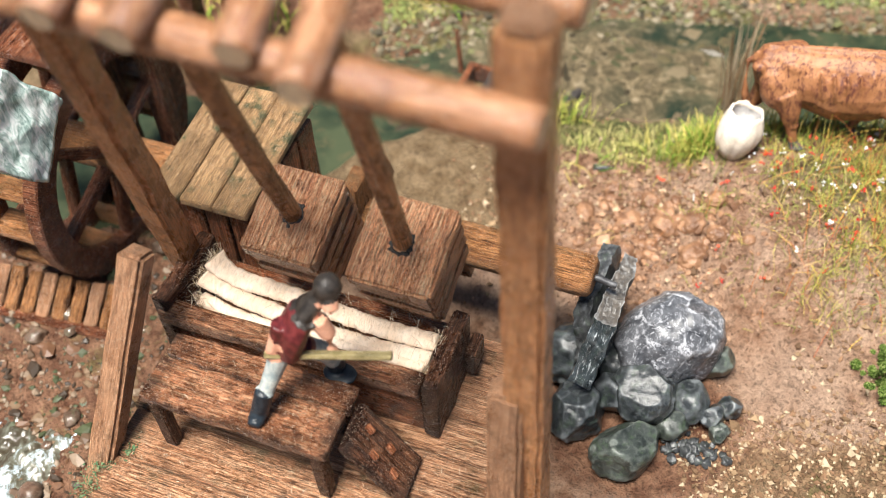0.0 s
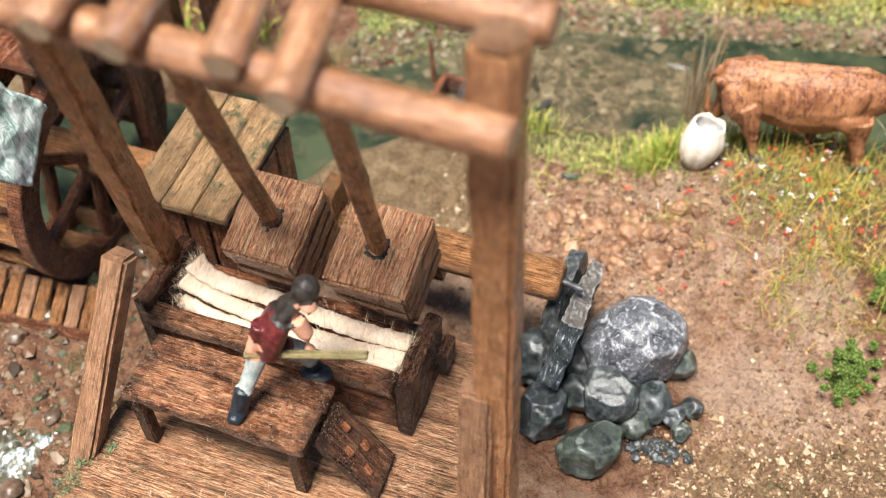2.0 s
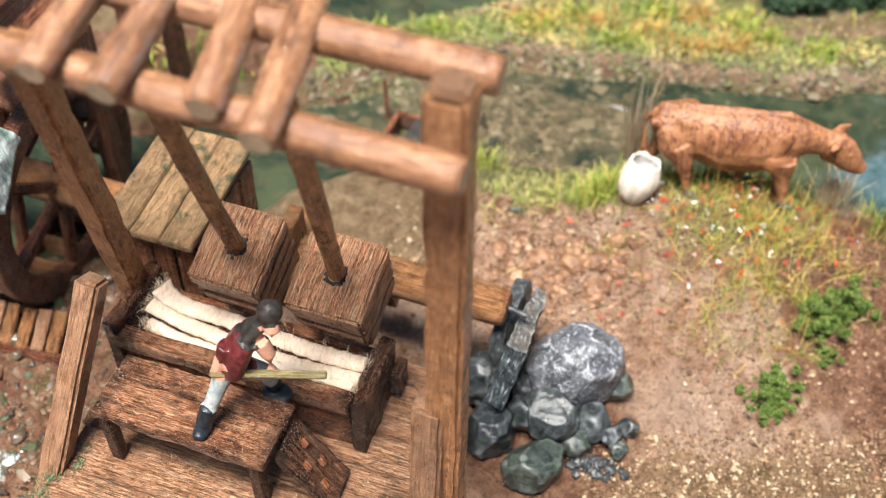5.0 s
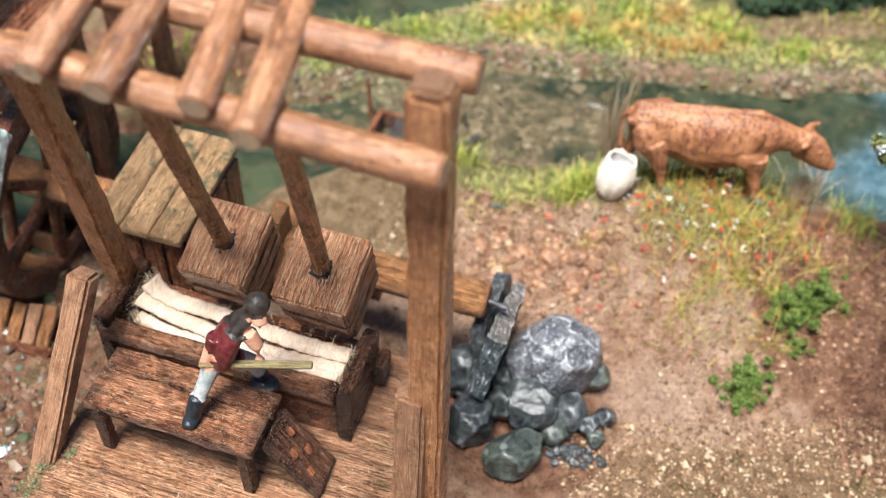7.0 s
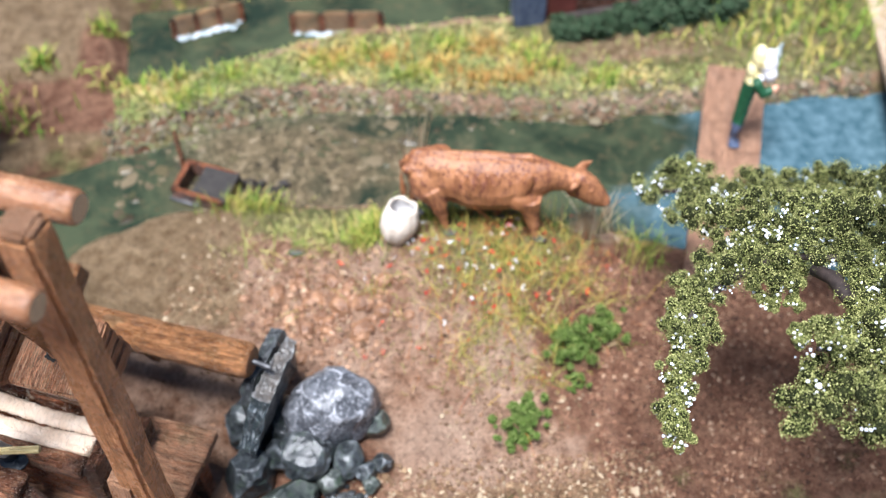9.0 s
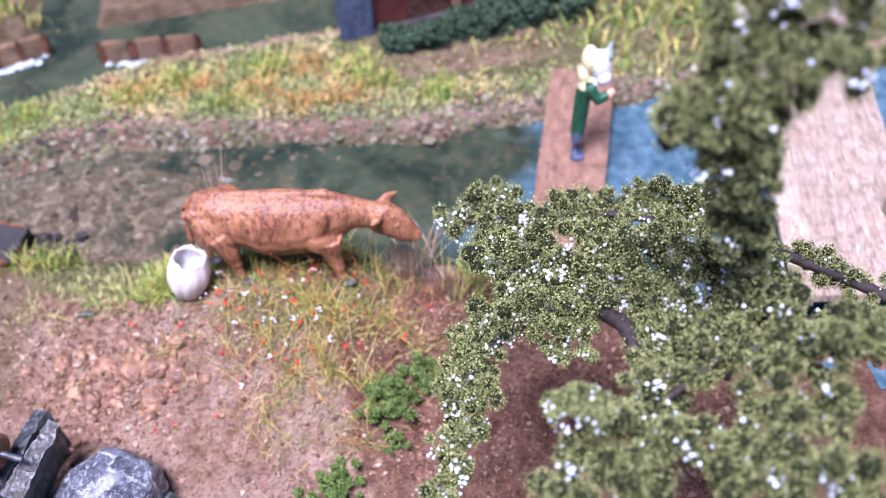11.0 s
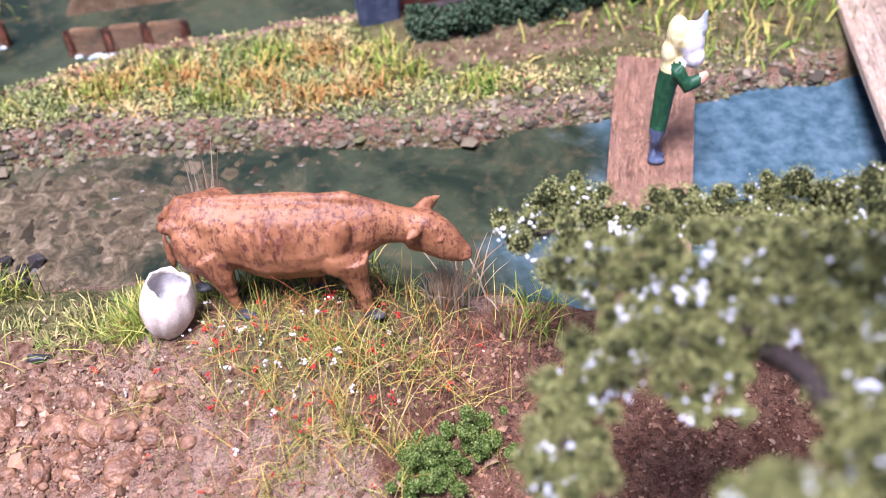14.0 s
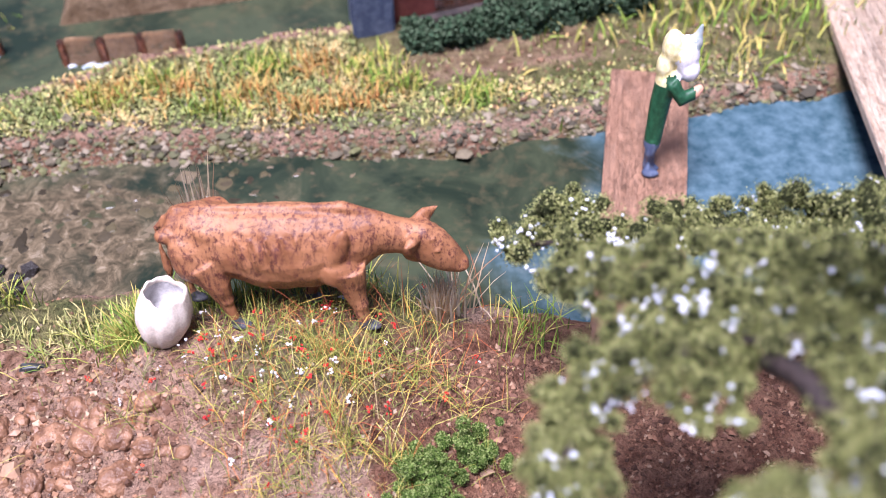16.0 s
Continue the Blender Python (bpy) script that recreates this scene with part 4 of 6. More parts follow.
def build_frame():
    f = m_thing("gantry", (16, 6, 0), "log gantry of the mill on square posts", "frame")
    m_bar("post", (34.3, 5.6, -11.5), (32.9, 5.5, 54.0), 3.1, 3.1, [W_POST], f, wear=0.18, seed=41, up=(0, 1, 0), cuts=24, bevel=0.4)
    # Added top piece; its pinkish timber stands in for the highlight on the post.
    m_bar("post_cap", (32.92, 5.5, 53.7), (32.9, 5.5, 54.4), 2.75, 2.75, W_PINK, f, "pinkish post top coloured as its pale highlight", wear=0.08, seed=42, up=(0, 1, 0), cuts=3, bevel=0.5)
    m_bar("post", (-4.6, 17.6, -1.5), (-0.2, 6.6, 47.5), 2.7, 2.7, W_POST, f, wear=0.18, seed=43, up=(0, 1, 0), cuts=24, bevel=0.4)
    m_bar("brace", (33.0, 2.2, -11.0), (32.3, 5.0, 19.0), 2.9, 2.4, W_PINK, f, "", wear=0.12, seed=44, up=(0, 1, 0), cuts=10, bevel=0.35)
    m_bar("brace", (-5.5, -7.5, -9.0), (-1.9, 8.2, 18.0), 2.4, 2.6, W_PINK, f, "paler pinkish-brown brace", wear=0.12, seed=45, up=(0, 1, 0), cuts=10, bevel=0.35)
    m_log("front_beam", (-22, 3.6, 50.1), (35.0, 1.9, 50.1), 1.45, 1.35, [W_LOG, W_END], f, wear=0.08, seed=46)
    m_log("back_beam", (-22, 9.4, 52.0), (35.2, 9.0, 52.6), 1.45, 1.4, [W_LOG, W_END], f, wear=0.08, seed=47)
    for i, (u0, v0, u1, v1) in enumerate(((6.3, 0.0, 6.5, 11.4), (11.5, -0.2, 11.6, 11.4), (18.1, 0.6, 17.0, 11.6), (22.5, -1.0, 21.4, 11.2))):
        m_log("rung", (u0, v0, 51.6), (u1, v1, 53.9), 1.35, 1.25, [W_LOG, W_END], f, wear=0.1, seed=50 + i)
    m_log("pivot_pin", (16.6, 5.7, 53.0), (18.6, 5.7, 53.2), 0.42, 0.4, [STEEL, STEEL], f, "small steel pin")
    return f


def build_shaft():
    s = m_thing("cam_shaft", (0, 28.6, 3.6), "round timber cam shaft with lifting cams and a steel pin", "shaft")
    m_log("shaft", (-36, 28.6, 3.4), (33.4, 28.6, 3.8), 2.25, 2.2, [W_SHAFT, W_SHAFT], s, wear=0.07, seed=61)
    m_log("pin", (33.3, 28.6, 3.8), (35.6, 28.6, 3.3), 0.34, 0.34, [STEEL, STEEL], s, "thin steel axle pin", wear=0.02)
    for u, a in ((9.0, 200), (9.0, 20), (8.6, 93), (19.5, 290)):
        c, sn = math.cos(radians(a)), math.sin(radians(a))
        m_bar("cam", (u, 28.6 + 1.2 * c, 3.6 + 1.2 * sn), (u, 28.6 + 6.2 * c, 3.6 + 6.2 * sn), 3.2, 1.6, W_SHAFT, s, wear=0.12, seed=a, up=(1, 0, 0), cuts=4)
    return s


def slab_bm(length, w_front, w_back, d_front, d_back, rake, seed):
    """A split slab on edge: its top runs along x from the front end, which is broken off at a slant of rake. Faces: 0 front, 1 top, 2 sides."""
    bm = bmesh.new()
    bmesh.ops.create_cube(bm, size=1.0)
    bmesh.ops.subdivide_edges(bm, edges=bm.edges[:], cuts=24, use_grid_fill=True)
    for f in bm.faces:
        f.normal_update()
        f.material_index = 0 if f.normal.x < -0.9 else 1 if f.normal.z > 0.9 else 2
    for v in bm.verts:
        x, y, z = v.co.x + 0.5, v.co.y, v.co.z - 0.5
        w, deep = w_front + (w_back - w_front) * x, d_front + (d_back - d_front) * x
        q = Vector((length * x + rake * z * (1 - x), w * y, deep * z))
        n0 = Vector(noise.noise_vector(q * 0.5 + Vector((seed, 0, 0))))
        n1 = Vector(noise.noise_vector(Vector((q.x * 2.2, q.y * 2.2, q.z * 0.6)) + Vector((0, seed, 0))))
        v.co = q + n0 * 0.32 + n1 * 0.16
    return bm


def build_stones():
    # x, y, z of the middle, half sizes, turn, material, seed
    rows = [
        (22.9, 54.4, 4.8, 4.9, 4.0, 4.6, 20, S_PALE, 3), (19.5, 48.9, 4.1, 3.0, 2.7, 2.5, 10, S_GREY, 5), (16.7, 43.6, 2.2, 3.2, 2.4, 2.4, 30, S_GREEN, 8),
        (12.4, 48.2, 2.2, 2.7, 2.6, 2.8, 60, S_GREY, 11), (12.9, 54.8, 2.6, 3.0, 2.8, 3.2, 15, S_GREY, 12), (16.2, 49.9, 2.6, 1.7, 1.8, 2.6, 40, S_GREY, 14),
        (24.2, 48.6, 2.2, 2.1, 1.6, 1.7, 75, S_GREY, 17), (27.9, 52.9, 2.4, 1.6, 1.5, 1.8, 33, S_GREEN, 19), (21.9, 46.3, 1.9, 1.5, 1.4, 1.6, 12, S_GREEN, 22),
        (26.3, 46.9, 1.7, 1.3, 1.2, 1.2, 50, S_GREY, 23), (26.6, 45.2, 1.4, 1.0, 0.9, 0.9, 5, S_GREEN, 24), (28.2, 47.9, 1.6, 1.2, 1.0, 1.1, 5, S_GREY, 25),
        (17.6, 54.5, 3.0, 2.6, 2.4, 2.8, 66, S_GREY, 27), (20.3, 51.6, 2.6, 2.0, 1.8, 2.4, 17, S_GREY, 28),
    ]
    for x, y, z, a, b, c, turn, mt, seed in rows:
        m = Matrix.Translation((x, y, z)) @ Matrix.Rotation(radians(turn), 4, "Z") @ Matrix.Rotation(radians(turn * 0.4), 4, "X")
        st = part("stone", stone_bm(a * 1.22, b * 1.22, c * 1.18, seed, 12, 5 if a > 2.4 else 4, 0.08, 0.80 if mt is S_PALE else 0.71), mt, None, m=m)
        tagged(st, "rough " + ("white-veined grey" if mt is S_PALE else "mossy green-grey" if mt is S_GREEN else "blue-grey") + " stone in the bearing pile", "stone", "stones of the bearing pile")
    r = random.Random(4)
    for i in range(46):
        x, y, s = 23.2 + r.gauss(0, 2.0), 44.0 + r.gauss(0, 1.0), r.uniform(0.3, 0.7)
        st = part("stone", stone_bm(s * 1.2, s, s * 0.85, 400 + i, 9, 3, 0.2, 0.5), S_CHIP, None, m=Matrix.Translation(on_ground(x, y, -s * 0.35)) @ Matrix.Rotation(r.uniform(0, 6), 4, "Z"))
        tagged(st, "small dark grey stone at the foot of the pile", "stone", "stones of the bearing pile")
    for p0, p1, up, size, mt, lab in (((15.1, 51.7, 13.0), (19.1, 60.0, 12.4), (0.1, -0.1, 1), (2.3, 1.5, 6.8, 6.2, 3.2), [S_SLAB, S_EDGE, S_CHIP], "dark striated slate slab set on edge as the shaft's bearing"),
                                      ((13.5, 54.6, 12.0), (17.3, 62.2, 11.6), (-0.25, 0, 1), (1.7, 1.7, 6.0, 6.0, 2.6), [S_CHIP, S_CHIP, S_CHIP], "smooth grey stone slab beside the bearing slab")):
        L = (Vector(p1) - Vector(p0)).length
        ob = part("bearing_slab", slab_bm(L, *size, 71 + int(L)), mt, None, m=along(p0, p1, up))
        tagged(ob, lab, "slab", "bearing slabs")


def build_hut():
    h = m_thing("plank_box", (-3, 26, 0), "planked wooden race cover with a mossy lid", "box")
    us = (-8.9, -5.3, -1.8, 1.9)
    for i in range(3):
        m_bar("lid_board", ((us[i] + us[i + 1]) / 2, 18.7, 11.7), ((us[i] + us[i + 1]) / 2 - 0.2, 34.4, 12.2), us[i + 1] - us[i] - 0.14, 0.9, W_MOSS, h, wear=0.07, seed=81 + i, cuts=8)
    for i in range(4):
        m_bar("front_board", (-7.8 + i * 2.7, 20.0, -9.5), (-7.7 + i * 2.7, 20.0, 11.2), 2.5, 0.8, W_DARK, h, wear=0.08, seed=85 + i, up=(0, 1, 0))
    for i in range(4):
        m_bar("side_board", (1.4, 21.5 + i * 3.4, -9.5), (1.4, 21.5 + i * 3.4, 11.2), 3.2, 0.8, W_DARK, h, wear=0.08, seed=90 + i, up=(1, 0, 0))
    return h


def build_wheel():
    w = m_thing("water_wheel", (-24.6, 28.6, 3.4), "dark wet wooden water wheel with spokes and paddles", "wheel")
    R = 14.2
    for u in (-21.2, -28.0):
        bm = bmesh.new()
        n = 40
        prev = first = None
        for k in range(n):
            a = 2 * math.pi * k / n
            ring = [bm.verts.new((du, r * math.cos(a), r * math.sin(a))) for du, r in ((-0.9, R), (0.9, R), (0.9, R - 3.3), (-0.9, R - 3.3))]
            if prev:
                for j in range(4):
                    bm.faces.new((prev[j], prev[(j + 1) % 4], ring[(j + 1) % 4], ring[j]))
            else:
                first = ring
            prev = ring
        for j in range(4):
            bm.faces.new((prev[j], prev[(j + 1) % 4], first[(j + 1) % 4], first[j]))
        bmesh.ops.recalc_face_normals(bm, faces=bm.faces[:])
        bmesh.ops.bevel(bm, geom=[e for e in bm.edges if e.calc_face_angle(0) > 1.0], offset=0.18, segments=1, affect="EDGES")
        m = MILL.copy()
        m.translation = mill(u, 28.6, 3.4)
        part("rim", bm, W_WHEEL, w, "", m)
        for k in range(6):
            a = math.pi * 2 * k / 6 + 0.3
            m_bar("spoke", (u, 28.6, 3.4), (u, 28.6 + (R - 1.5) * math.cos(a), 3.4 + (R - 1.5) * math.sin(a)), 1.1, 1.4, W_WHEEL, w, seed=k, up=(1, 0, 0), cuts=4)
    for k in range(16):
        a = math.pi * 2 * k / 16
        c, s = math.cos(a), math.sin(a)
        m_bar("paddle", (-27.2, 28.6 + (R - 1.8) * c, 3.4 + (R - 1.8) * s), (-22.0, 28.6 + (R - 1.8) * c, 3.4 + (R - 1.8) * s), 0.9, 3.2, W_SHAFT, w, seed=k, up=(0, c, s), cuts=3)
    return w


def build_race():
    # flume with glossy running water falling on the wheel
    f = m_thing("flume", (-18, 40, 10), "dark wooden flume trestle above the wheel", "flume")
    for u in (-27.5, -20.6):
        m_bar("side_board", (u, 24, 21.5), (u + 0.3, 62, 22.5), 0.9, 4.0, W_WHEEL, f, seed=int(-u), cuts=8)
    m_bar("floor_board", (-24.0, 24, 20), (-24.0, 62, 21), 6.4, 0.9, W_WHEEL, f, seed=3, cuts=8)
    for v in (38, 56):
        for u in (-27.0, -20.6):
            m_bar("trestle_leg", (u, v, -12.5), (u, v, 20), 2.2, 2.2, W_WHEEL, f, seed=v, up=(0, 1, 0))
    bm = bmesh.new()
    bmesh.ops.create_grid(bm, x_segments=30, y_segments=30, size=1.0)
    for v in bm.verts:
        s, w = (v.co.y + 1) / 2, (v.co.x + 1) / 2
        top, low = Vector((-21.0, 19.0, 24.0)).lerp(Vector((-19.0, 22.6, 17.5)), w), Vector((-20.0, 12.6, 17.6)).lerp(Vector((-18.4, 16.4, 12.6)), w)
        q = top.lerp(low, s)
        v.co = q + Vector(noise.noise_vector(q * 0.4)) * 0.5 + Vector(noise.noise_vector(q * 1.2)) * 0.12
    ret = bmesh.ops.solidify(bm, geom=bm.faces[:], thickness=0.5)
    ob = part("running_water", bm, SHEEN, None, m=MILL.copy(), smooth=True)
    tagged(ob, "glossy pale green water sheet with painted silvery highlights pouring over the wheel", "water")


FI = bmesh.new()
bmesh.ops.create_icosphere(FI, subdivisions=1, radius=1)
FOAM_V, FOAM_F = np.array([q.co for q in FI.verts]), np.array([[q.index for q in g.verts] for g in FI.faces])
FI.free()


def build_apron():
    t = m_thing("race_apron", (-23, 14.5, -8.5), "row of wet brown boards lining the race below the wheel", "apron")
    for k in range(8):
        u = -31.0 + k * 1.95
        m_bar("board", (u + 0.5, 12.4 + 0.55 * k * 0.35, -8.6), (u, 16.6 + 0.55 * k * 0.35, -6.2 + 0.3 * math.sin(k * 2.1)), 1.55, 0.7, W_SHAFT if k % 3 else W_PINK, t, wear=0.12, seed=130 + k, cuts=5)
    m_bar("sill", (-31.5, 12.2, -9.2), (-15.6, 13.4, -9.2), 1.2, 1.4, W_WHEEL, t, wear=0.1, seed=140)
    return t


def build_race_rocks():
    r = random.Random(5)
    for i in range(70):
        u, v = r.uniform(-34, -6), r.uniform(-26, 44)
        p = mill(u, v, 0)
        z = float(gz(p.x, p.y))
        s = r.uniform(0.45, 1.3)
        m = Matrix.Translation((p.x, p.y, z + s * 0.25)) @ Matrix.Rotation(r.uniform(0, 6), 4, "Z")
        ob = part("rock", stone_bm(s * r.uniform(0.8, 1.3), s, s * 0.7, 200 + i, 7, 3, 0.16), S_BROWN, None, m=m)
        tagged(ob, "wet brown rock in the mill race", "rock", "rocks of the mill race")
    q = [mill(r.uniform(-36, -5), r.uniform(-28, 30), 0) for _ in range(3800)]
    q = np.array([(p.x, p.y, 0) for p in q])
    q[:, 2] = gz(q[:, 0], q[:, 1])
    ob = many("race_gravel", FOAM_V * (1, 0.75, 0.6), FOAM_F, q, rng.gamma(1.6, 0.16, len(q)) + 0.08, RACE, 0.7, 0.4)
    tagged(ob, "wet brown and mossy gravel of the mill race", "gravel", kind="stuff")
    bm = bmesh.new()
    bmesh.ops.create_grid(bm, x_segments=60, y_segments=90, size=1.0)
    for v in bm.verts:
        q = mill(-19.5 + v.co.x * 6.0, -8.0 + v.co.y * 11.0, 0)
        edge = max(abs(v.co.x), abs(v.co.y)) ** 4
        v.co = (q.x, q.y, float(gz(q.x, q.y)) + 0.55 + 0.35 * noise.noise(q * 0.5) + 0.3 * noise.noise(q * 1.4) - 1.1 * edge)
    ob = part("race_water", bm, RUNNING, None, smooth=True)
    tagged(ob, "glossy running water with painted bluish glints over the race gravel", "water", kind="structure")


WORKER_MATS = [P_CAP, P_SKIN, P_RED, P_GREY, P_BOOT]


def blob(*items):
    bm = bmesh.new()
    for it in items:
        if it[0] == "b":
            ball(bm, *it[1:])
        else:
            tube(bm, it[1], it[2])
    return bm


def build_worker():
    """A bent workman: hooded cap running into the shoulders, waistcoat, bare forearms, one foot on the table and one on the trough."""
    pcs = [
        (blob(("b", (16.7, 7.4, 21.9), 1.2, 1.25, 1.25), ("t", [(16.6, 7.5, 21.6), (16.0, 7.0, 20.8), (15.3, 6.6, 19.9), (14.6, 6.3, 19.2)], [(0.85, 0.9), (0.8, 0.8), (1.3, 0.85), (1.65, 0.65)])), 0),
        (blob(("t", [(17.0, 6.7, 21.2), (17.3, 6.4, 20.6), (17.2, 6.4, 20.0)], [(0.75, 0.7), (0.7, 0.62), (0.35, 0.3)]), ("t", [(16.1, 6.0, 19.2), (16.8, 6.0, 17.5), (16.9, 6.0, 15.3)], [0.85, 0.72, 0.5]), ("b", (16.9, 6.0, 15.0), 0.55), ("t", [(12.8, 4.7, 17.0), (12.3, 4.2, 15.4)], [0.66, 0.55]), ("b", (12.2, 4.2, 15.0), 0.6)), 1),
        (blob(("t", [(13.5, 5.1, 14.8), (13.7, 5.2, 16.2), (14.1, 5.5, 17.8), (14.7, 6.0, 19.3)], [(1.55, 1.15), (1.7, 1.2), (1.9, 1.2), (1.7, 0.95)]), ("t", [(13.3, 5.0, 18.6), (12.9, 4.7, 17.0)], [0.85, 0.72])), 2),
        (blob(("t", [(12.9, 4.9, 15.2), (12.2, 3.8, 12.8), (11.6, 2.4, 10.6)], [1.05, 0.82, 0.68]), ("t", [(14.2, 5.6, 15.0), (15.3, 7.2, 12.4), (15.4, 8.2, 9.4)], [1.1, 0.9, 0.78])), 3),
        (blob(("t", [(11.7, 2.6, 11.3), (11.3, 1.9, 9.4)], [0.85, 0.85]), ("t", [(11.3, 2.0, 9.3), (11.2, 1.0, 8.75), (11.2, 0.4, 8.65)], [(0.85, 0.8), (0.8, 0.55), (0.55, 0.4)]), ("t", [(15.4, 8.1, 9.7), (15.5, 8.3, 8.8)], [0.85, 0.85]), ("b", (15.9, 7.9, 8.3), 1.7, 1.25, 0.28)), 4),
    ]
    ob = part("worker_figurine", fused(pcs, 0.14, 4), WORKER_MATS, None, m=MILL.copy())
    tagged(ob, "painted workman figurine in cap and red waistcoat beside the trough", "figurine")
    s = part("stirring_stick", log_bm(10.6, 0.36, 0.42, 0.12, 5, 10), [W_STRAW, W_STRAW], None, m=m_along((11.8, 3.8, 15.1), (22.0, 6.6, 16.0)))
    tagged(s, "straw-yellow wooden stick held by the workman figurine", "stick")


build_deck()
build_deck_moss()
build_table()
build_ramp()
build_trough()
build_cloth()
build_hammer(20.9, 19.0, 0.0, 7.8, 101)
build_hammer(10.1, 8.7, 0.1, 7.2, 102)
build_frame()
build_shaft()
build_stones()
build_hut()
build_wheel()
build_race()
build_apron()
build_race_rocks()
build_worker()

# ---- meadow, pond and far bank ----
ICO = bmesh.new()
bmesh.ops.create_icosphere(ICO, subdivisions=1, radius=1)
ICO_V = np.array([q.co for q in ICO.verts])
ICO_F = np.array([[q.index for q in g.verts] for g in ICO.faces])
ICO.free()


def build_cow():
    body = [(-10.8, 0.3, 10.4), (-10.2, 0.3, 10.4), (-8.6, 0.3, 10.2), (-5.5, 0.1, 9.4), (-1.5, 0, 8.6), (2.0, 0, 8.8), (5.0, 0, 9.6), (7.2, 0, 10.2), (8.4, 0, 10.3)]
    brad = [(0.8, 1.1), (1.9, 2.4), (2.6, 3.3), (2.75, 3.9), (3.25, 4.9), (3.2, 4.8), (2.6, 4.0), (1.8, 2.8), (1.3, 2.0)]
    a = bmesh.new()
    tube(a, body, brad, 16)
    tube(a, [(-9.6, 0.2, 12.9), (-5.0, 0.1, 13.3), (0.0, 0, 13.4), (5.0, 0, 13.6), (8.2, 0.2, 12.4)], [0.35, 0.42, 0.42, 0.6, 0.4], 8)
    # hip bones, pin bones, shoulder and thigh muscles, ribs
    ball(a, (-6.4, -1.5, 11.4), 1.9, 0.9, 1.0, Matrix.Rotation(radians(18), 3, "Y"))
    ball(a, (-10.2, -1.3, 11.0), 1.0, 0.8, 0.8)
    ball(a, (-6.4, 2.0, 12.2), 1.3, 0.8, 0.7)
    ball(a, (4.6, -2.3, 10.0), 1.0, 0.8, 2.9, Matrix.Rotation(radians(16), 3, "Y"))
    ball(a, (4.6, -2.2, 7.4), 1.9, 1.2, 1.9)
    ball(a, (4.8, 1.8, 9.2), 1.9, 1.3, 3.0)
    ball(a, (-8.2, -2.0, 8.4), 1.9, 1.2, 3.0, Matrix.Rotation(radians(-16), 3, "Y"))
    ball(a, (-8.2, 1.9, 8.4), 2.0, 1.2, 3.2)
    for k in range(5):
        ball(a, (-3.6 + k * 1.35, -2.7 - 0.2 * math.sin(k), 9.8), 0.3, 0.5, 2.4, Matrix.Rotation(radians(-12), 3, "Y"))
    tube(a, [(5.0, 0, 10.3), (7.6, 0.1, 10.3), (9.6, 0.3, 9.9), (11.0, 0.4, 9.5)], [(2.0, 3.0), (1.6, 2.5), (1.35, 2.05), (1.3, 1.8)], 14)
    tube(a, [(5.4, 0, 6.8), (7.4, 0.1, 7.8), (9.0, 0.3, 8.2)], [(0.7, 0.8), (0.45, 0.6), (0.3, 0.4)], 8)
    # head: broad brow, straight bridge, square muzzle
    tube(a, [(10.2, 0.4, 9.7), (11.2, 0.4, 9.4), (12.5, 0.4, 8.5), (13.8, 0.4, 7.2), (14.9, 0.4, 6.3), (15.5, 0.4, 5.9)], [(1.2, 1.6), (1.65, 2.25), (1.6, 2.25), (1.25, 1.7), (1.0, 1.15), (0.85, 0.9)], 14)
    ball(a, (11.3, 0.4, 7.6), 1.3, 1.2, 1.1)
    ball(a, (12.7, 0.4, 10.2), 0.8, 1.4, 0.45)
    ball(a, (15.2, 0.4, 6.1), 0.9, 1.0, 0.8)
    tube(a, [(11.4, 1.4, 10.3), (12.2, 2.2, 11.0), (13.1, 2.5, 11.6)], [(0.5, 1.1), (0.45, 0.9), 0.12], 8)
    tube(a, [(11.4, -0.7, 10.3), (11.0, -1.6, 10.5), (10.5, -2.3, 10.4)], [(0.5, 0.7), (0.6, 0.6), 0.15], 8)
    for s in (-1, 1):
        ball(a, (13.2, 0.4 + s * 1.3, 9.0), 0.45, 0.3, 0.3)
        ball(a, (15.5, 0.4 + s * 0.5, 6.7), 0.3, 0.25, 0.25)
    legs = [((5.1, -1.9, 7.6), (5.7, -2.0, 5.2), (6.2, -2.1, 2.8), (6.7, -2.2, 0.6)), ((4.7, 1.6, 7.6), (3.4, 1.6, 5.4), (1.9, 1.5, 3.0), (1.2, 1.4, 0.6)),
            ((-7.6, -1.8, 8.0), (-6.2, -2.0, 5.4), (-5.7, -2.1, 3.2), (-5.1, -2.2, 0.6)), ((-8.2, 1.7, 8.0), (-9.0, 1.7, 5.2), (-10.0, 1.6, 3.0), (-9.8, 1.4, 0.6))]
    for l in legs:
        tube(a, l, [(1.6, 2.1), (1.05, 1.3), (0.62, 0.72), (0.58, 0.6)], 10)
        ball(a, Vector(l[2]) + Vector((0.1, 0, 0.3)), 0.75, 0.75, 0.85)
    tube(a, [(-10.4, 0.3, 12.0), (-11.4, 0.3, 10.6), (-11.4, 0.2, 8.0), (-11.1, 0.1, 5.6), (-11.0, 0.1, 4.4)], [0.42, 0.34, 0.3, 0.42, 0.2], 8)
    ball(a, (-5.4, 0, 6.2), 1.0, 1.0, 0.8)
    hoof = bmesh.new()
    for l in legs:
        ball(hoof, (l[3][0] + 0.45, l[3][1], 0.15), 1.05, 0.7, 0.45)
    bm = fused([(a, 0), (hoof, 1)], 0.16, 7)
    for v in bm.verts:
        q = Vector((v.co.x * 0.55, v.co.y * 0.55, v.co.z * 0.22))
        fold = 1 - abs(noise.noise(q + Vector((3.1, 0, 0)))) * 2
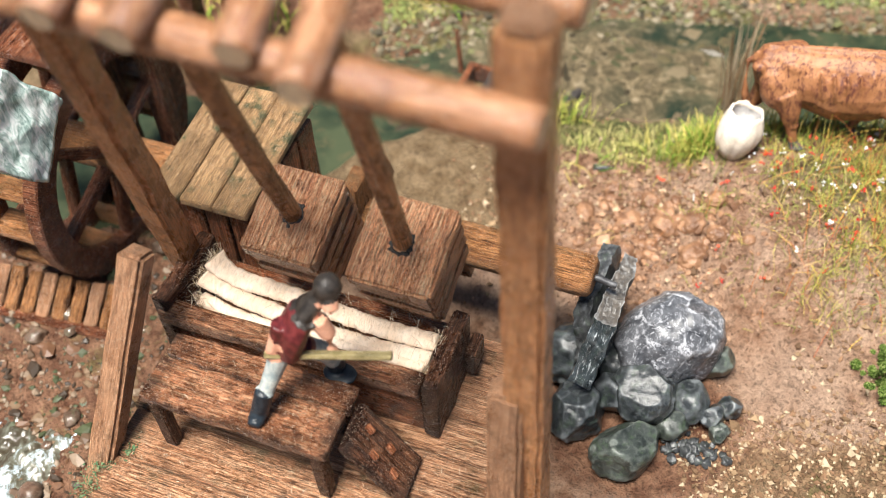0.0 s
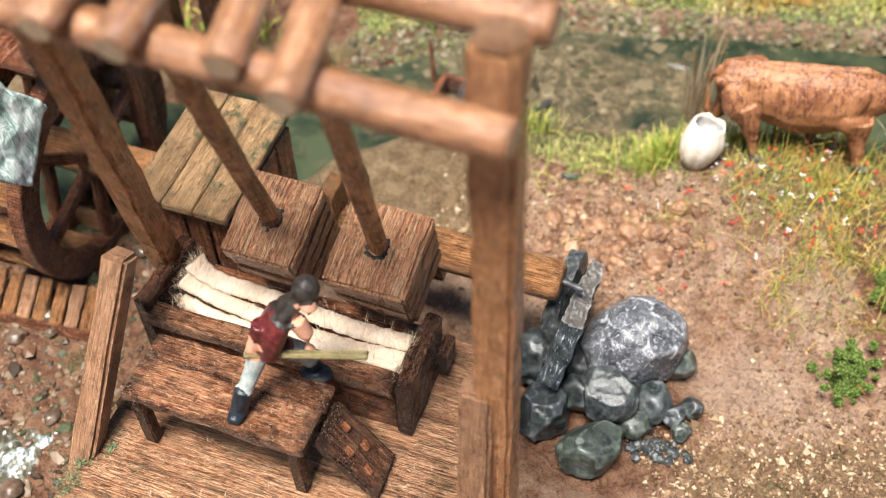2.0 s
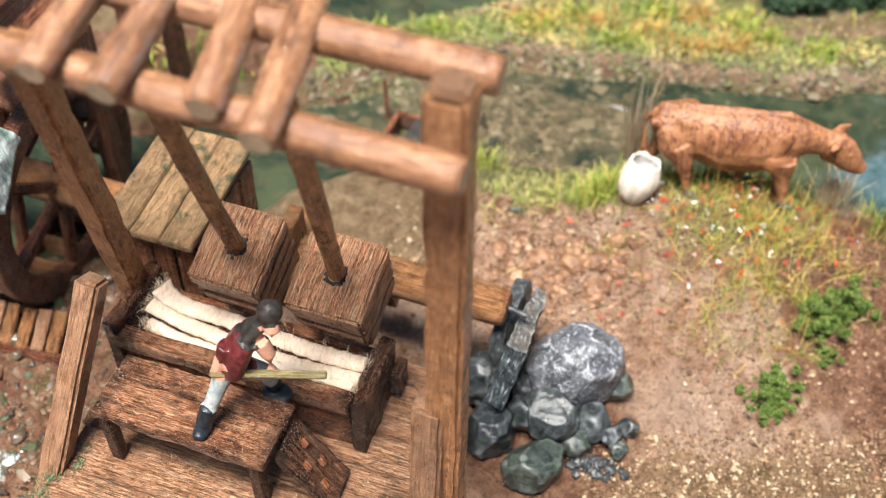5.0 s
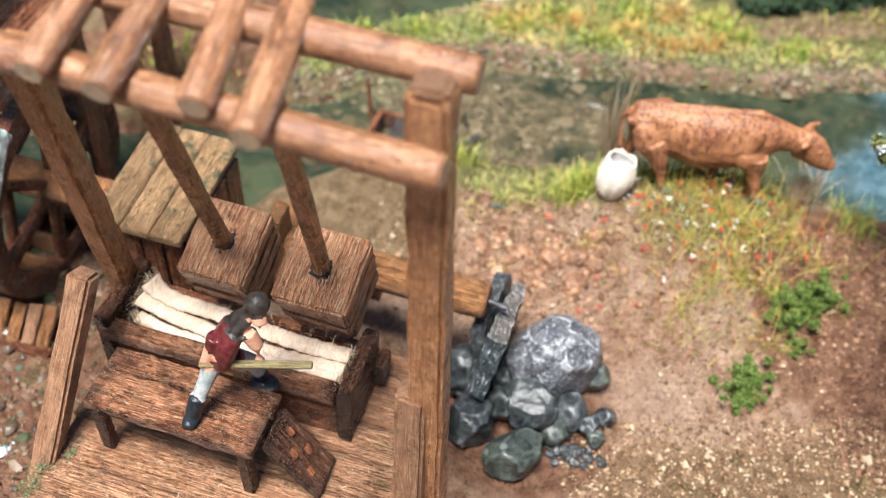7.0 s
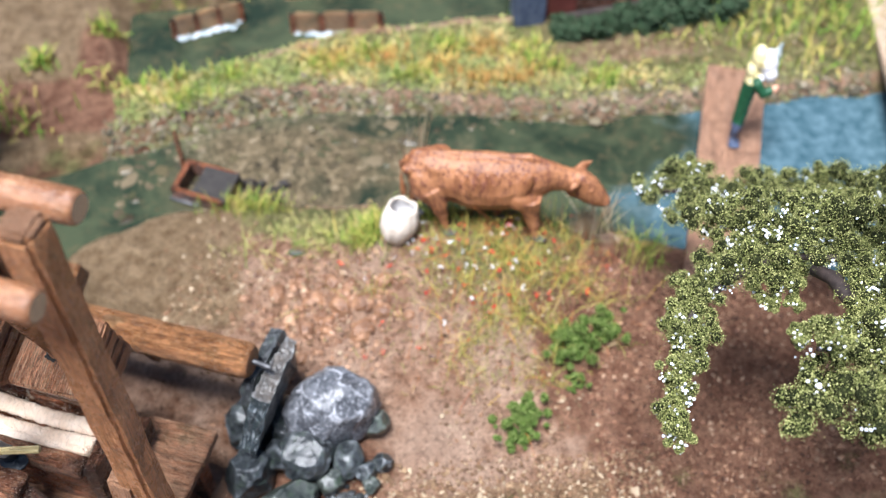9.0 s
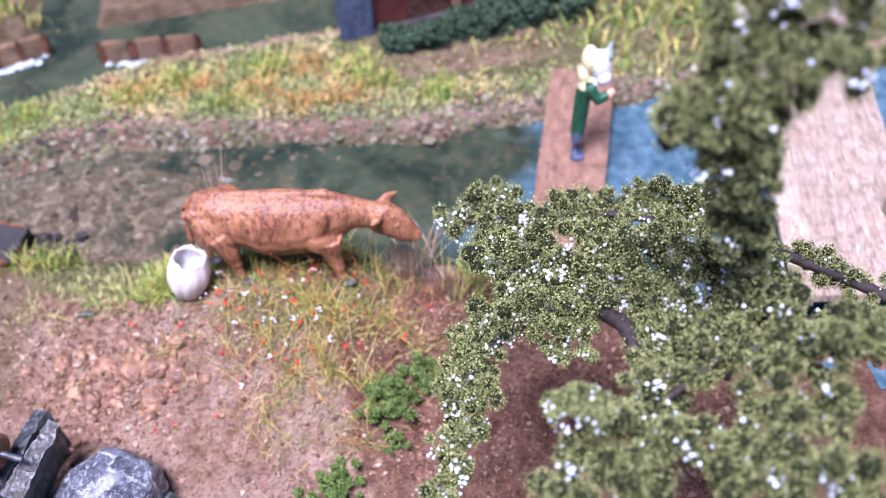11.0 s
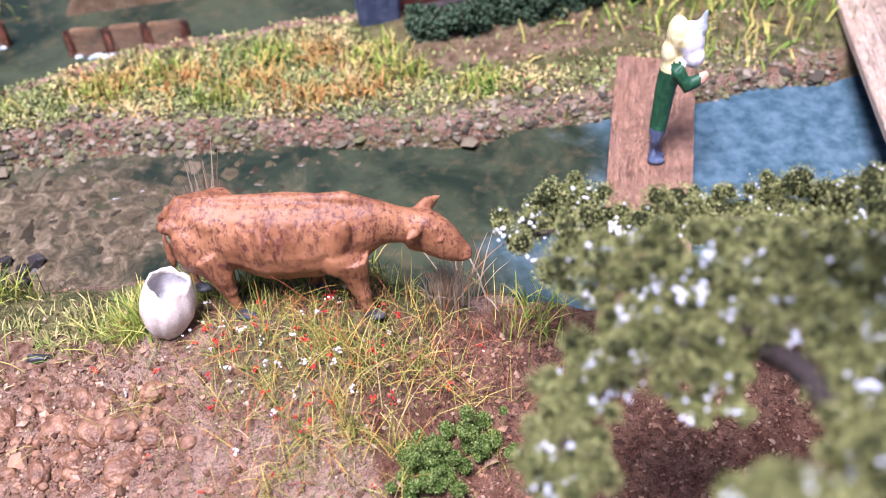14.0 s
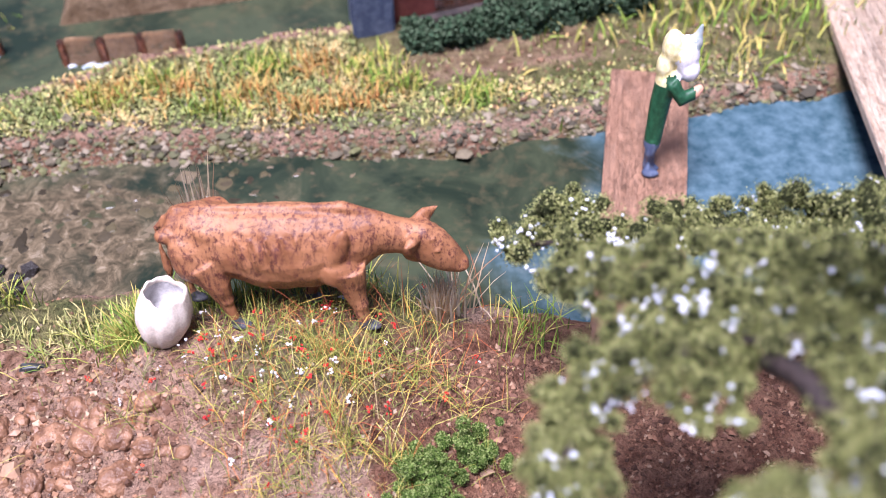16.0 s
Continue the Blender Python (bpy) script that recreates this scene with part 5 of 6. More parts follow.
        v.co += v.normal * (0.12 * noise.noise(v.co * 0.4) + 0.08 * (fold - 0.6))
    m = Matrix.Translation((45.5, 77.4, float(gz(46, 75.5)) - 0.5)) @ Matrix.Rotation(radians(-13.6), 4, "Z") @ Matrix.Rotation(radians(-8), 4, "X") @ Matrix.Diagonal((1, 1, 0.88, 1))
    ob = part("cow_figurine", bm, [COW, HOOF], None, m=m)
    tagged(ob, "painted orange-brown cow figurine with dark wash standing in the meadow", "figurine")


def build_bag():
    """An open sack: narrow foot, full belly, wide torn mouth with a fold down its front."""
    bm = bmesh.new()
    prof = [(0.3, 0.0), (1.15, 0.1), (1.75, 0.8), (2.25, 1.8), (2.6, 3.0), (2.68, 4.1), (2.5, 5.2), (2.2, 6.1), (2.0, 6.6), (1.8, 6.55), (1.95, 5.9), (2.1, 5.0), (1.9, 3.6)]
    n, loops = 44, []
    for i, (r, z) in enumerate(prof):
        loop = []
        for k in range(n):
            a = 2 * math.pi * k / n
            q = Vector((math.cos(a) * 1.2, math.sin(a) * 1.2, z * 0.3))
            rr = r * (1 + 0.10 * noise.noise(q * 1.1) + 0.035 * noise.noise(q * 3.5))
            for at, deep, wide in ((4.35, 0.34, 0.20), (5.3, 0.14, 0.16), (3.5, 0.16, 0.18)):
                rr -= deep * max(0, 1 - abs(a - at) / wide) * (1 if 1 < i < 9 else 0.3)
            rim = 1 if i in (7, 8, 9) else 0.4 if i in (6, 10) else 0
            lift = 0.5 * noise.noise(Vector((math.cos(a) * 1.9, math.sin(a) * 1.9, 3))) - 0.75 * max(0, 1 - abs(a - 4.4) / 0.4)
            loop.append(bm.verts.new((rr * math.cos(a), rr * math.sin(a), z + lift * rim)))
        loops.append(loop)
    for i, (a, b) in enumerate(zip(loops, loops[1:])):
        for k in range(n):
            f = bm.faces.new((a[k], a[(k + 1) % n], b[(k + 1) % n], b[k]))
            f.smooth, f.material_index = True, 1 if i > 9 else 0
    bm.faces.new(loops[0][::-1])
    f = bm.faces.new(loops[-1])
    f.material_index = 1
    m = Matrix.Translation(on_ground(33.2, 77.0, 0.35)) @ Matrix.Rotation(radians(-6), 4, "X") @ Matrix.Rotation(radians(12), 4, "Y") @ Matrix.Diagonal((0.94, 0.94, 0.94, 1))
    ob = part("sack", bm, [BAG, BAG_IN], None, m=m)
    tagged(ob, "open white plaster sack standing in the grass by the cow figurine", "sack")


def spread(n, cx, cy, sx, sy, keep=None):
    x, y = rng.normal(cx, sx, n), rng.normal(cy, sy, n)
    if keep is not None:
        k = keep(x, y)
        x, y = x[k], y[k]
    return np.stack([x, y, gz(x, y)], 1)


def dry(x, y):
    return gz(x, y) > WATER_Z + 0.5


def build_grass():
    c = spread(62, 46, 69.0, 7.5, 5.5, dry)
    r = np.concatenate([spread(int(rng.integers(9, 30)), cx, cy, 0.45, 0.4, dry) for cx, cy, _ in c] + [spread(350, 46, 69.0, 8.5, 6.0, dry)])
    tagged(blades("meadow_grass", r, rng.uniform(1.6, 5.0, len(r)), GRASS, 0.06, 1.25), "thin yellow and green meadow grass blades", "grass", kind="stuff")
    r = np.concatenate([spread(500, 47, 58, 6.5, 5.5, dry), spread(700, 30, 42, 9, 3.5, dry), spread(520, 44, 76.5, 9, 2.4, dry)])
    tagged(blades("thin_grass", r, rng.uniform(1.2, 3.4, len(r)), GRASS, 0.055, 1.1), "sparse straw-coloured grass on the bank", "grass", kind="stuff")
    r = np.concatenate([spread(420, 30.2, 80.0, 1.3, 1.0, dry), spread(500, 40, 81.5, 9, 1.5, dry), spread(260, 15.5, 90.5, 3.5, 0.9, dry), spread(140, 67, 74.5, 1.6, 2.4, dry)])
    tagged(blades("lush_grass", r, rng.uniform(1.8, 4.6, len(r)), GRASS_LUSH, 0.13, 0.6), "bright green grass tufts along the water", "grass", kind="stuff")
    for mt, at, lab in ((GRASS_LUSH, ((46, 119), (26, 117), (61, 112.5), (33, 119), (58, 116), (12, 116.5), (40, 113), (4, 113), (70, 109)), "bright yellow-green tufts on the far bank"), (GRASS_RUST, ((28, 118.5), (44, 115), (52, 118), (56, 111), (36, 117), (50, 111)), "orange-tinged tufts on the far bank")):
        q = np.concatenate([spread(150, cx, cy, 2.0, 1.1) for cx, cy in at])
        tagged(blades("bank_tuft", q, rng.uniform(0.8, 2.6, len(q)), mt, 0.2, 0.7), lab, "grass", kind="stuff")
    n = 22000
    x, y = rng.uniform(-6, 104, n), rng.normal(115, 5.0, n)
    k = (gz(x, y) > 1.9) & (y > band_low(x)) & (y < band_high(x) + 1) & (rng.uniform(0, 1, n) < np.where((x > 58) & (y > 111.5 - 0.05 * (x - 58)), 0.05, 1.0))
    r = np.stack([x, y, gz(x, y)], 1)[k]
    pick = lumps(r[:, 0], r[:, 1], 0.21, 2.0) + 0.35 * lumps(r[:, 0], r[:, 1], 0.6, 5.0) + rng.normal(0, 0.2, len(r))
    for lo, hi, mt, nm in ((-9, -0.12, PATCH_GREEN, "bright green"), (-0.12, 0.42, PATCH_YELLOW, "straw-yellow"), (0.42, 9, PATCH_ORANGE, "orange-tinged")):
        q = r[(pick >= lo) & (pick < hi)]
        tagged(blades("bank_grass", q, rng.uniform(0.25, 0.8, len(q)), mt, 0.34, 1.1), nm + " short grass on the far bank", "grass", kind="stuff")
    r = np.concatenate([spread(200, -2, 118, 3.5, 1.4), spread(200, 4, 141, 5, 1.6), spread(160, -25, 112, 6, 3), spread(90, -18, 123, 1.1, 0.8), spread(70, -37, 129, 1.4, 1.0), spread(60, -8, 130, 1.2, 0.8), spread(900, 108, 118, 14, 8, dry)])
    tagged(blades("grass_tuft", r, rng.uniform(1.6, 3.6, len(r)), GRASS_LUSH, 0.28, 0.6), "small green tufts on the sandy far bank", "grass", kind="stuff")
    r = np.concatenate([spread(2600, 45.5, 71.5, 8.0, 5.5, dry), spread(1800, 34, 42.5, 9.0, 3.2, dry)])
    r = r[lumps(r[:, 0], r[:, 1], 0.42, 1.0) + rng.normal(0, 0.3, len(r)) > -0.15]
    tagged(blades("short_grass", r, rng.uniform(0.4, 1.3, len(r)), SHORT, 0.09, 1.0), "short olive and yellow static grass patches", "grass", kind="stuff")
    r = spread(1500, 22.5, 84.0, 5.0, 1.9, dry)
    r = r[lumps(r[:, 0], r[:, 1], 0.5, 2.0) + rng.normal(0, 0.25, len(r)) > 0.05]
    tagged(blades("shore_grass", r, rng.uniform(0.6, 2.0, len(r)), PATCH_YELLOW, 0.14, 0.9), "pale yellow-green grass at the pond's edge", "grass", kind="stuff")
    # flowers on the meadow
    c = spread(92, 45, 70.5, 7.0, 4.2, dry)
    for mt, pick, lab in ((FLOWER_RED, c[:60], "tiny red meadow flowers"), (FLOWER_WHITE, c[60:], "tiny white meadow flowers")):
        q = np.concatenate([p + rng.normal(0, 0.22, (n, 3)) * (1, 1, 0.6) + (0, 0, h) for p, n, h in zip(pick, rng.integers(2, 7, len(pick)), rng.uniform(0.6, 2.2, len(pick)))])
        tagged(many("meadow_flowers", ICO_V * (1, 0.8, 0.55), ICO_F, q, rng.uniform(0.08, 0.20, len(q)), mt, 1.0, 0.5), lab, "flowers", kind="stuff")


def build_gravel():
    x, y = rng.uniform(22, 62, 4200), rng.normal(41.5, 4.6, 4200)
    k = y < 48.5 - 0.06 * (x - 22)
    a = np.stack([x, y], 1)[k]
    x, y = rng.uniform(52, 92, 8000), rng.uniform(38, 73, 8000)
    b = np.stack([x, y], 1)[x > 55]
    x, y = rng.uniform(2, 30, 1500), rng.normal(76, 6, 1500)
    c = np.stack([x, y], 1)
    e = np.stack([rng.uniform(40, 110, 900), rng.normal(112, 4.0, 900)], 1)
    g = np.stack([rng.uniform(36, 56, 900), rng.uniform(48, 72, 900)], 1)
    z = gz(b[:, 0], b[:, 1])
    size = rng.gamma(2.0, 0.07, len(b)) + 0.06
    ob = many("soil_gravel", OCTA_V * (1, 0.8, 0.6), OCTA_F, np.column_stack([b, z + size * 0.2]), size, SOILG, 0.8, 0.45)
    tagged(ob, "coarse reddish-brown gravel on the soil bank", "gravel", kind="stuff")
    p = np.concatenate([a, c, e, g])
    z = gz(p[:, 0], p[:, 1])
    p, z = p[z > -0.6], z[z > -0.6]
    size = rng.gamma(3.0, 0.065, len(p)) + 0.06
    ob = many("gravel", OCTA_V * (1, 0.8, 0.6), OCTA_F, np.column_stack([p, z + size * 0.2]), size, GRAVEL, 0.8, 0.4)
    tagged(ob, "fine mixed brown and cream gravel strewn over the ground", "gravel", kind="stuff")
    x, y = rng.uniform(-6, 62, 6500), rng.normal(101, 4.5, 6500)
    k = (gz(x, y) < 0.8) & (rng.uniform(0, 1, 6500) < np.clip((48 - x) / 20 + (y - 98) * 0.08, 0.0, 1))
    x, y = x[k], y[k]
    s = rng.gamma(1.3, 0.17, len(x)) + 0.08
    ob = many("pond_stones", ICO_V * (1, 0.7, 1), ICO_F, np.column_stack([x, y, np.full(len(x), WATER_Z - 0.1)]), s, POND_STONE, 0.22, 0.45)
    tagged(ob, "wet mottled stones in the shallow pond", "stones", kind="stuff")
    x = rng.uniform(-8, 112, 9000)
    y = band_low(x) - 2.2 + rng.normal(0, 2.6, 9000)
    s = rng.gamma(1.2, 0.15, len(x)) + 0.06
    ob = many("shore_stones", ICO_V * (1, 0.7, 0.7), ICO_F, np.column_stack([x, y, gz(x, y)]), s, SHORE, 0.6, 0.45)
    tagged(ob, "small brown stones along the far shore", "stones", kind="stuff")
    r = random.Random(3)
    large = ((16.9, 74.6, 1.3), (21.8, 72.7, 1.7), (25.3, 70.6, 1.6), (28.4, 70.2, 1.5), (27.8, 66.4, 1.7), (31.2, 72.2, 1.2), (20.6, 77.6, 1.0), (24.4, 74.6, 1.2), (20.4, 67.9, 1.1), (23.4, 68.4, 1.0), (30.6, 68.2, 1.1), (69.8, 33.6, 2.0), (66.4, 32.4, 1.6), (72.6, 34.8, 1.5))
    for i in range(90):
        x, y, s = large[i] if i < len(large) else (r.gauss(24.0, 5.2), r.gauss(71.0, 4.2), r.uniform(0.25, 0.8))
        m = Matrix.Translation(on_ground(x, y, s * 0.12)) @ Matrix.Rotation(r.uniform(0, 6), 4, "Z")
        ob = part("clay_clod", stone_bm(s * 1.15, s * 0.9, s * 0.8, 300 + i, 5, 3 if s < 0.9 else 4, 0.2, 0.8), CLOD, None, m=m)
        tagged(ob, "rounded brown clay clod on the bank" if i < len(large) else "small crumb of brown clay on the bank", "clod", "clay clods on the bank")
    x, y = np.concatenate([rng.normal(24, 6, 1700), rng.normal(69, 3, 600)]), np.concatenate([rng.normal(69, 6, 1700), rng.normal(35, 3, 600)])
    s = rng.gamma(1.6, 0.075, len(x)) + 0.06
    ob = many("clay_crumbs", ICO_V * (1, 0.85, 0.8), ICO_F, np.column_stack([x, y, gz(x, y) + s * 0.25]), s, CRUMB, 0.85, 0.55)
    tagged(ob, "crumbs of brown clay strewn over the bank", "crumbs", kind="stuff")
    m = Matrix.Translation(on_ground(19.7, 81, -0.25)) @ Matrix.Rotation(radians(-12), 4, "Z")
    tagged(part("slate_chip", stone_bm(1.6, 0.6, 0.4, 77, 8, 3, 0.15, 0.6), S_CHIP, None, m=m), "dark flat slate chip lying on the clay", "chip")


def clump_points(centres, n, shell=0.55):
    out = []
    for x, y, z, r in centres:
        dd = rng.normal(size=(n, 3))
        dd /= np.linalg.norm(dd, axis=1)[:, None]
        rad = r * (shell + (1 - shell) * rng.uniform(0, 1, n) ** 0.6)
        out.append(np.array((x, y, z)) + dd * rad[:, None] * (1 + 0.3 * rng.normal(size=(n, 1)) * 0.5))
    return np.concatenate(out)


def build_bush(name, x, y, size, seed, group):
    r = random.Random(seed)
    base = on_ground(x, y)
    t = thing(name, base, "small bright green foam bush on the bank", "bush", group)
    balls = []
    for _ in range(int(30 + size * 8)):
        balls.append((x + r.gauss(0, size * 0.55), y + r.gauss(0, size * 0.5), base.z + abs(r.gauss(0.5, 0.45)) * size, r.uniform(0.10, 0.27) * size))
    p = clump_points(balls, 720, 0.5)
    ob = many("crown", LEAF_V - (0.5, 0, 0), LEAF_F, p, rng.uniform(0.09, 0.23, len(p)), BUSH)
    place(ob, Matrix(), t)
    bm = bmesh.new()
    tube(bm, [base - Vector((0, 0, 0.4)), base + Vector((0.1, 0, size * 0.5))], [0.3, 0.15], 6)
    part("stem", bm, BARK, t)


# middle and radius of each foliage pad, limb by limb
PADS_BACK = (
    (64.5, 69.5, 21.9, 2.5), (67.4, 70.6, 22.4, 2.7), (70.0, 70.7, 23.3, 1.9), (68.9, 66.2, 23.0, 2.9), (72.1, 67.6, 22.7, 2.9),
    (75.1, 66.8, 23.2, 2.9), (78.3, 66.5, 23.0, 2.9), (81.1, 66.3, 22.8, 2.7), (84.0, 67.4, 23.9, 1.9), (85.5, 65.0, 24.1, 2.8),
    (88.1, 63.7, 24.7, 2.7), (89.8, 62.1, 26.0, 2.9), (65.7, 63.6, 25.3, 2.5),
)
PADS_FRONT = (
    (65.5, 55.9, 32.1, 2.6), (68.2, 54.5, 34.6, 2.7), (69.5, 51.6, 34.3, 2.7), (72.0, 51.9, 35.5, 2.8), (74.5, 51.4, 36.4, 2.8),
    (76.6, 48.9, 37.1, 2.9), (79.2, 48.0, 37.9, 2.9), (66.2, 50.4, 33.4, 2.6), (68.4, 48.7, 34.3, 2.6), (71.0, 48.3, 35.1, 2.6),
    (73.5, 47.6, 35.8, 2.6), (75.5, 45.5, 36.7, 2.7), (77.7, 44.3, 37.1, 2.7), (63.6, 47.9, 33.3, 2.4), (66.4, 46.7, 33.4, 2.5),
    (69.2, 45.8, 33.9, 2.1), (75.1, 41.9, 36.8, 2.5), (71.6, 47.0, 33.2, 1.8), (76.1, 40.2, 37.7, 2.7),
)
PADS_DROOP = (
    (60.9, 47.8, 31.3, 1.9), (62.5, 46.2, 31.9, 1.9), (59.7, 45.5, 30.8, 1.8), (61.4, 44.5, 30.5, 1.8), (58.5, 43.0, 30.2, 1.9),
    (60.4, 42.2, 30.2, 2.0), (68.7, 44.5, 31.7, 1.0), (70.8, 43.8, 32.1, 0.9), (73.8, 37.3, 38.5, 2.2), (72.8, 34.4, 39.1, 2.3),
    (59.3, 40.5, 29.3, 1.7), (57.2, 38.7, 29.0, 1.7), (57.6, 36.6, 28.8, 1.6), (56.1, 34.8, 29.0, 1.7), (56.4, 32.6, 28.6, 1.6),
    (65.8, 32.2, 44.4, 1.3), (64.4, 32.2, 43.8, 1.1), (66.5, 30.7, 45.2, 1.5),
)
PADS_SIDE = (
    (81.7, 46.5, 38.5, 2.8), (84.1, 44.7, 39.0, 2.8), (79.6, 42.4, 38.5, 2.7), (81.3, 40.0, 39.5, 2.8), (77.7, 38.3, 38.8, 2.6),
    (75.6, 34.8, 39.5, 2.6), (79.0, 35.9, 40.9, 2.7), (84.0, 40.0, 41.6, 2.9),
)
PADS_LOW = (
    (82.6, 32.9, 44.1, 2.9), (85.1, 31.6, 47.0, 2.9), (79.2, 29.7, 43.2, 2.9), (82.1, 26.8, 45.5, 2.9), (71.3, 32.0, 40.5, 2.9),
    (67.6, 29.4, 41.3, 2.9), (72.2, 29.0, 41.4, 2.9), (75.4, 26.7, 42.6, 2.9), (77.9, 23.7, 44.6, 2.9),
    (80.3, 21.5, 47.0, 2.9), (63.6, 26.6, 41.3, 2.9), (68.6, 25.3, 42.0, 2.9),
)
PADS_TOP = (
    (76.6, 41.8, 63.2, 2.6), (74.5, 41.2, 61.6, 2.6), (78.3, 42.5, 67.8, 2.6), (80.8, 42.5, 69.4, 2.6), (82.1, 40.4, 71.4, 2.6),
    (83.1, 38.9, 67.5, 2.6), (80.7, 39.4, 66.4, 2.6), (78.6, 40.4, 63.0, 2.6), (77.9, 41.0, 57.6, 2.4), (79.4, 40.2, 54.6, 2.3),
    (80.3, 40.7, 50.5, 2.6), (79.6, 39.9, 59.9, 2.4),
)
PADS = PADS_BACK + PADS_FRONT + PADS_DROOP + PADS_SIDE + PADS_LOW + PADS_TOP


def build_tree():
    base = on_ground(116.0, 24.0, 0.5)
    t = thing("flowering_tree", base, "olive-green foam tree with white blossom flecks on the bank", "tree")
    bm = bmesh.new()
    tube(bm, [base, (115, 25, 14), (112, 27, 26), (106, 30, 36), (100, 33, 46), (95, 36, 58)], [2.2, 1.9, 1.6, 1.3, 1.0, 0.5], 10)
    part("trunk", bm, BARK, t, smooth=True)
    wraps = []
    for pts in ([(106, 30, 36), (96, 46, 32), (89, 58, 27), (80, 65.5, 23.4), (72, 67, 22.6), (65, 69, 22)], [(106, 30, 36), (88, 40, 36.5), (76, 45.5, 36), (70, 48, 34.5), (66, 51, 33.4)],
                [(70, 48, 34.5), (65, 47, 33), (61, 45, 31), (59, 42.5, 30.2)], [(100, 33, 46), (88, 33, 44), (79, 35.9, 40.9), (71.3, 32, 40.5), (65.5, 31, 43.5)], [(84, 42, 36.5), (81, 41, 48), (78.8, 40.6, 57), (76, 41.5, 63)], [(80, 36, 38), (73.8, 40.8, 36.6), (73.6, 43.4, 36.0), (72.6, 45.4, 35.0)], [(78.8, 40.6, 57), (80, 40.5, 64), (81, 41.5, 69)]):
        bm = bmesh.new()
        tube(bm, pts, [(1.05 if pts[0] == (80, 36, 38) else 0.62 if pts[-1][2] < 45 else 0.45) - 0.4 * i / (len(pts) - 1) for i in range(len(pts))], 10)
        part("limb", bm, BARK, t, smooth=True)
        for a, b in zip(pts, pts[1:]):
            wraps += [(*Vector(a).lerp(Vector(b), (k + 0.5) / 6), 1.9) for k in range(6)]
    subs = []
    r = random.Random(12)
    wraps = [w for w in wraps if 81 < w[0] < 97 and w[2] < 50]
    for i, (x, y, z, s) in enumerate(PADS + tuple(wraps)):
        for _ in range(8 if i >= len(PADS) else 20 if i >= len(PADS) - len(PADS_TOP) else 15):
            a, c = r.uniform(0, 2 * math.pi), r.uniform(-1, 1)
            q = s * r.uniform(0.35, 1.05)
            h = math.sqrt(1 - c * c)
            subs.append((x + q * h * math.cos(a), y + q * h * math.sin(a), z + q * c * 0.9, s * r.uniform(0.22, 0.44)))
    core = np.concatenate([np.array((x, y, z)) + rng.normal(0, 1, (600, 3)) * (s * 0.3, s * 0.3, s * 0.26) for x, y, z, s in PADS])
    p = np.concatenate([clump_points(subs, 330, 0.86), core])
    sb = np.array(subs)
    # Inner foam balls; their dark colour paints the shade between leaf clumps.
    ob = many("foam_core", ICO_V, ICO_F, sb[:, :3], sb[:, 3] * 0.76, FOAM_SHADE, 1.0, 0.25, True)
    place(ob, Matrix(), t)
    ob = many("crown", LEAF_V - (0.5, 0, 0), LEAF_F, p, rng.uniform(0.09, 0.21, len(p)), LEAF)
    place(ob, Matrix(), t)
    pick = [subs[i] for i in rng.choice(len(subs), 800)]
    q = clump_points(pick, 1, 1.0)
    q = np.concatenate([q] + [c + rng.normal(0, 0.42, (n, 3)) * (1, 1, 0.7) for c, n in zip(q[:240], rng.integers(2, 11, 240))])
    ob = many("blossom", ICO_V, ICO_F, q, rng.uniform(0.08, 0.22, len(q)), BLOSSOM, 1.0, 0.35, True)
    place(ob, Matrix(), t)
    tagged(ob, "white blossom flecks")


def build_board():
    b = part("plank_bridge", bar_bm(41.6, 9.0, 1.0, 0.12, 0.06, 14, 3), W_BOARD, None, m=along((75.7, 67.9, 2.0), (90.2, 106.8, 4.9)))
    tagged(b, "light reddish wooden plank bridge over the pond", "bridge")


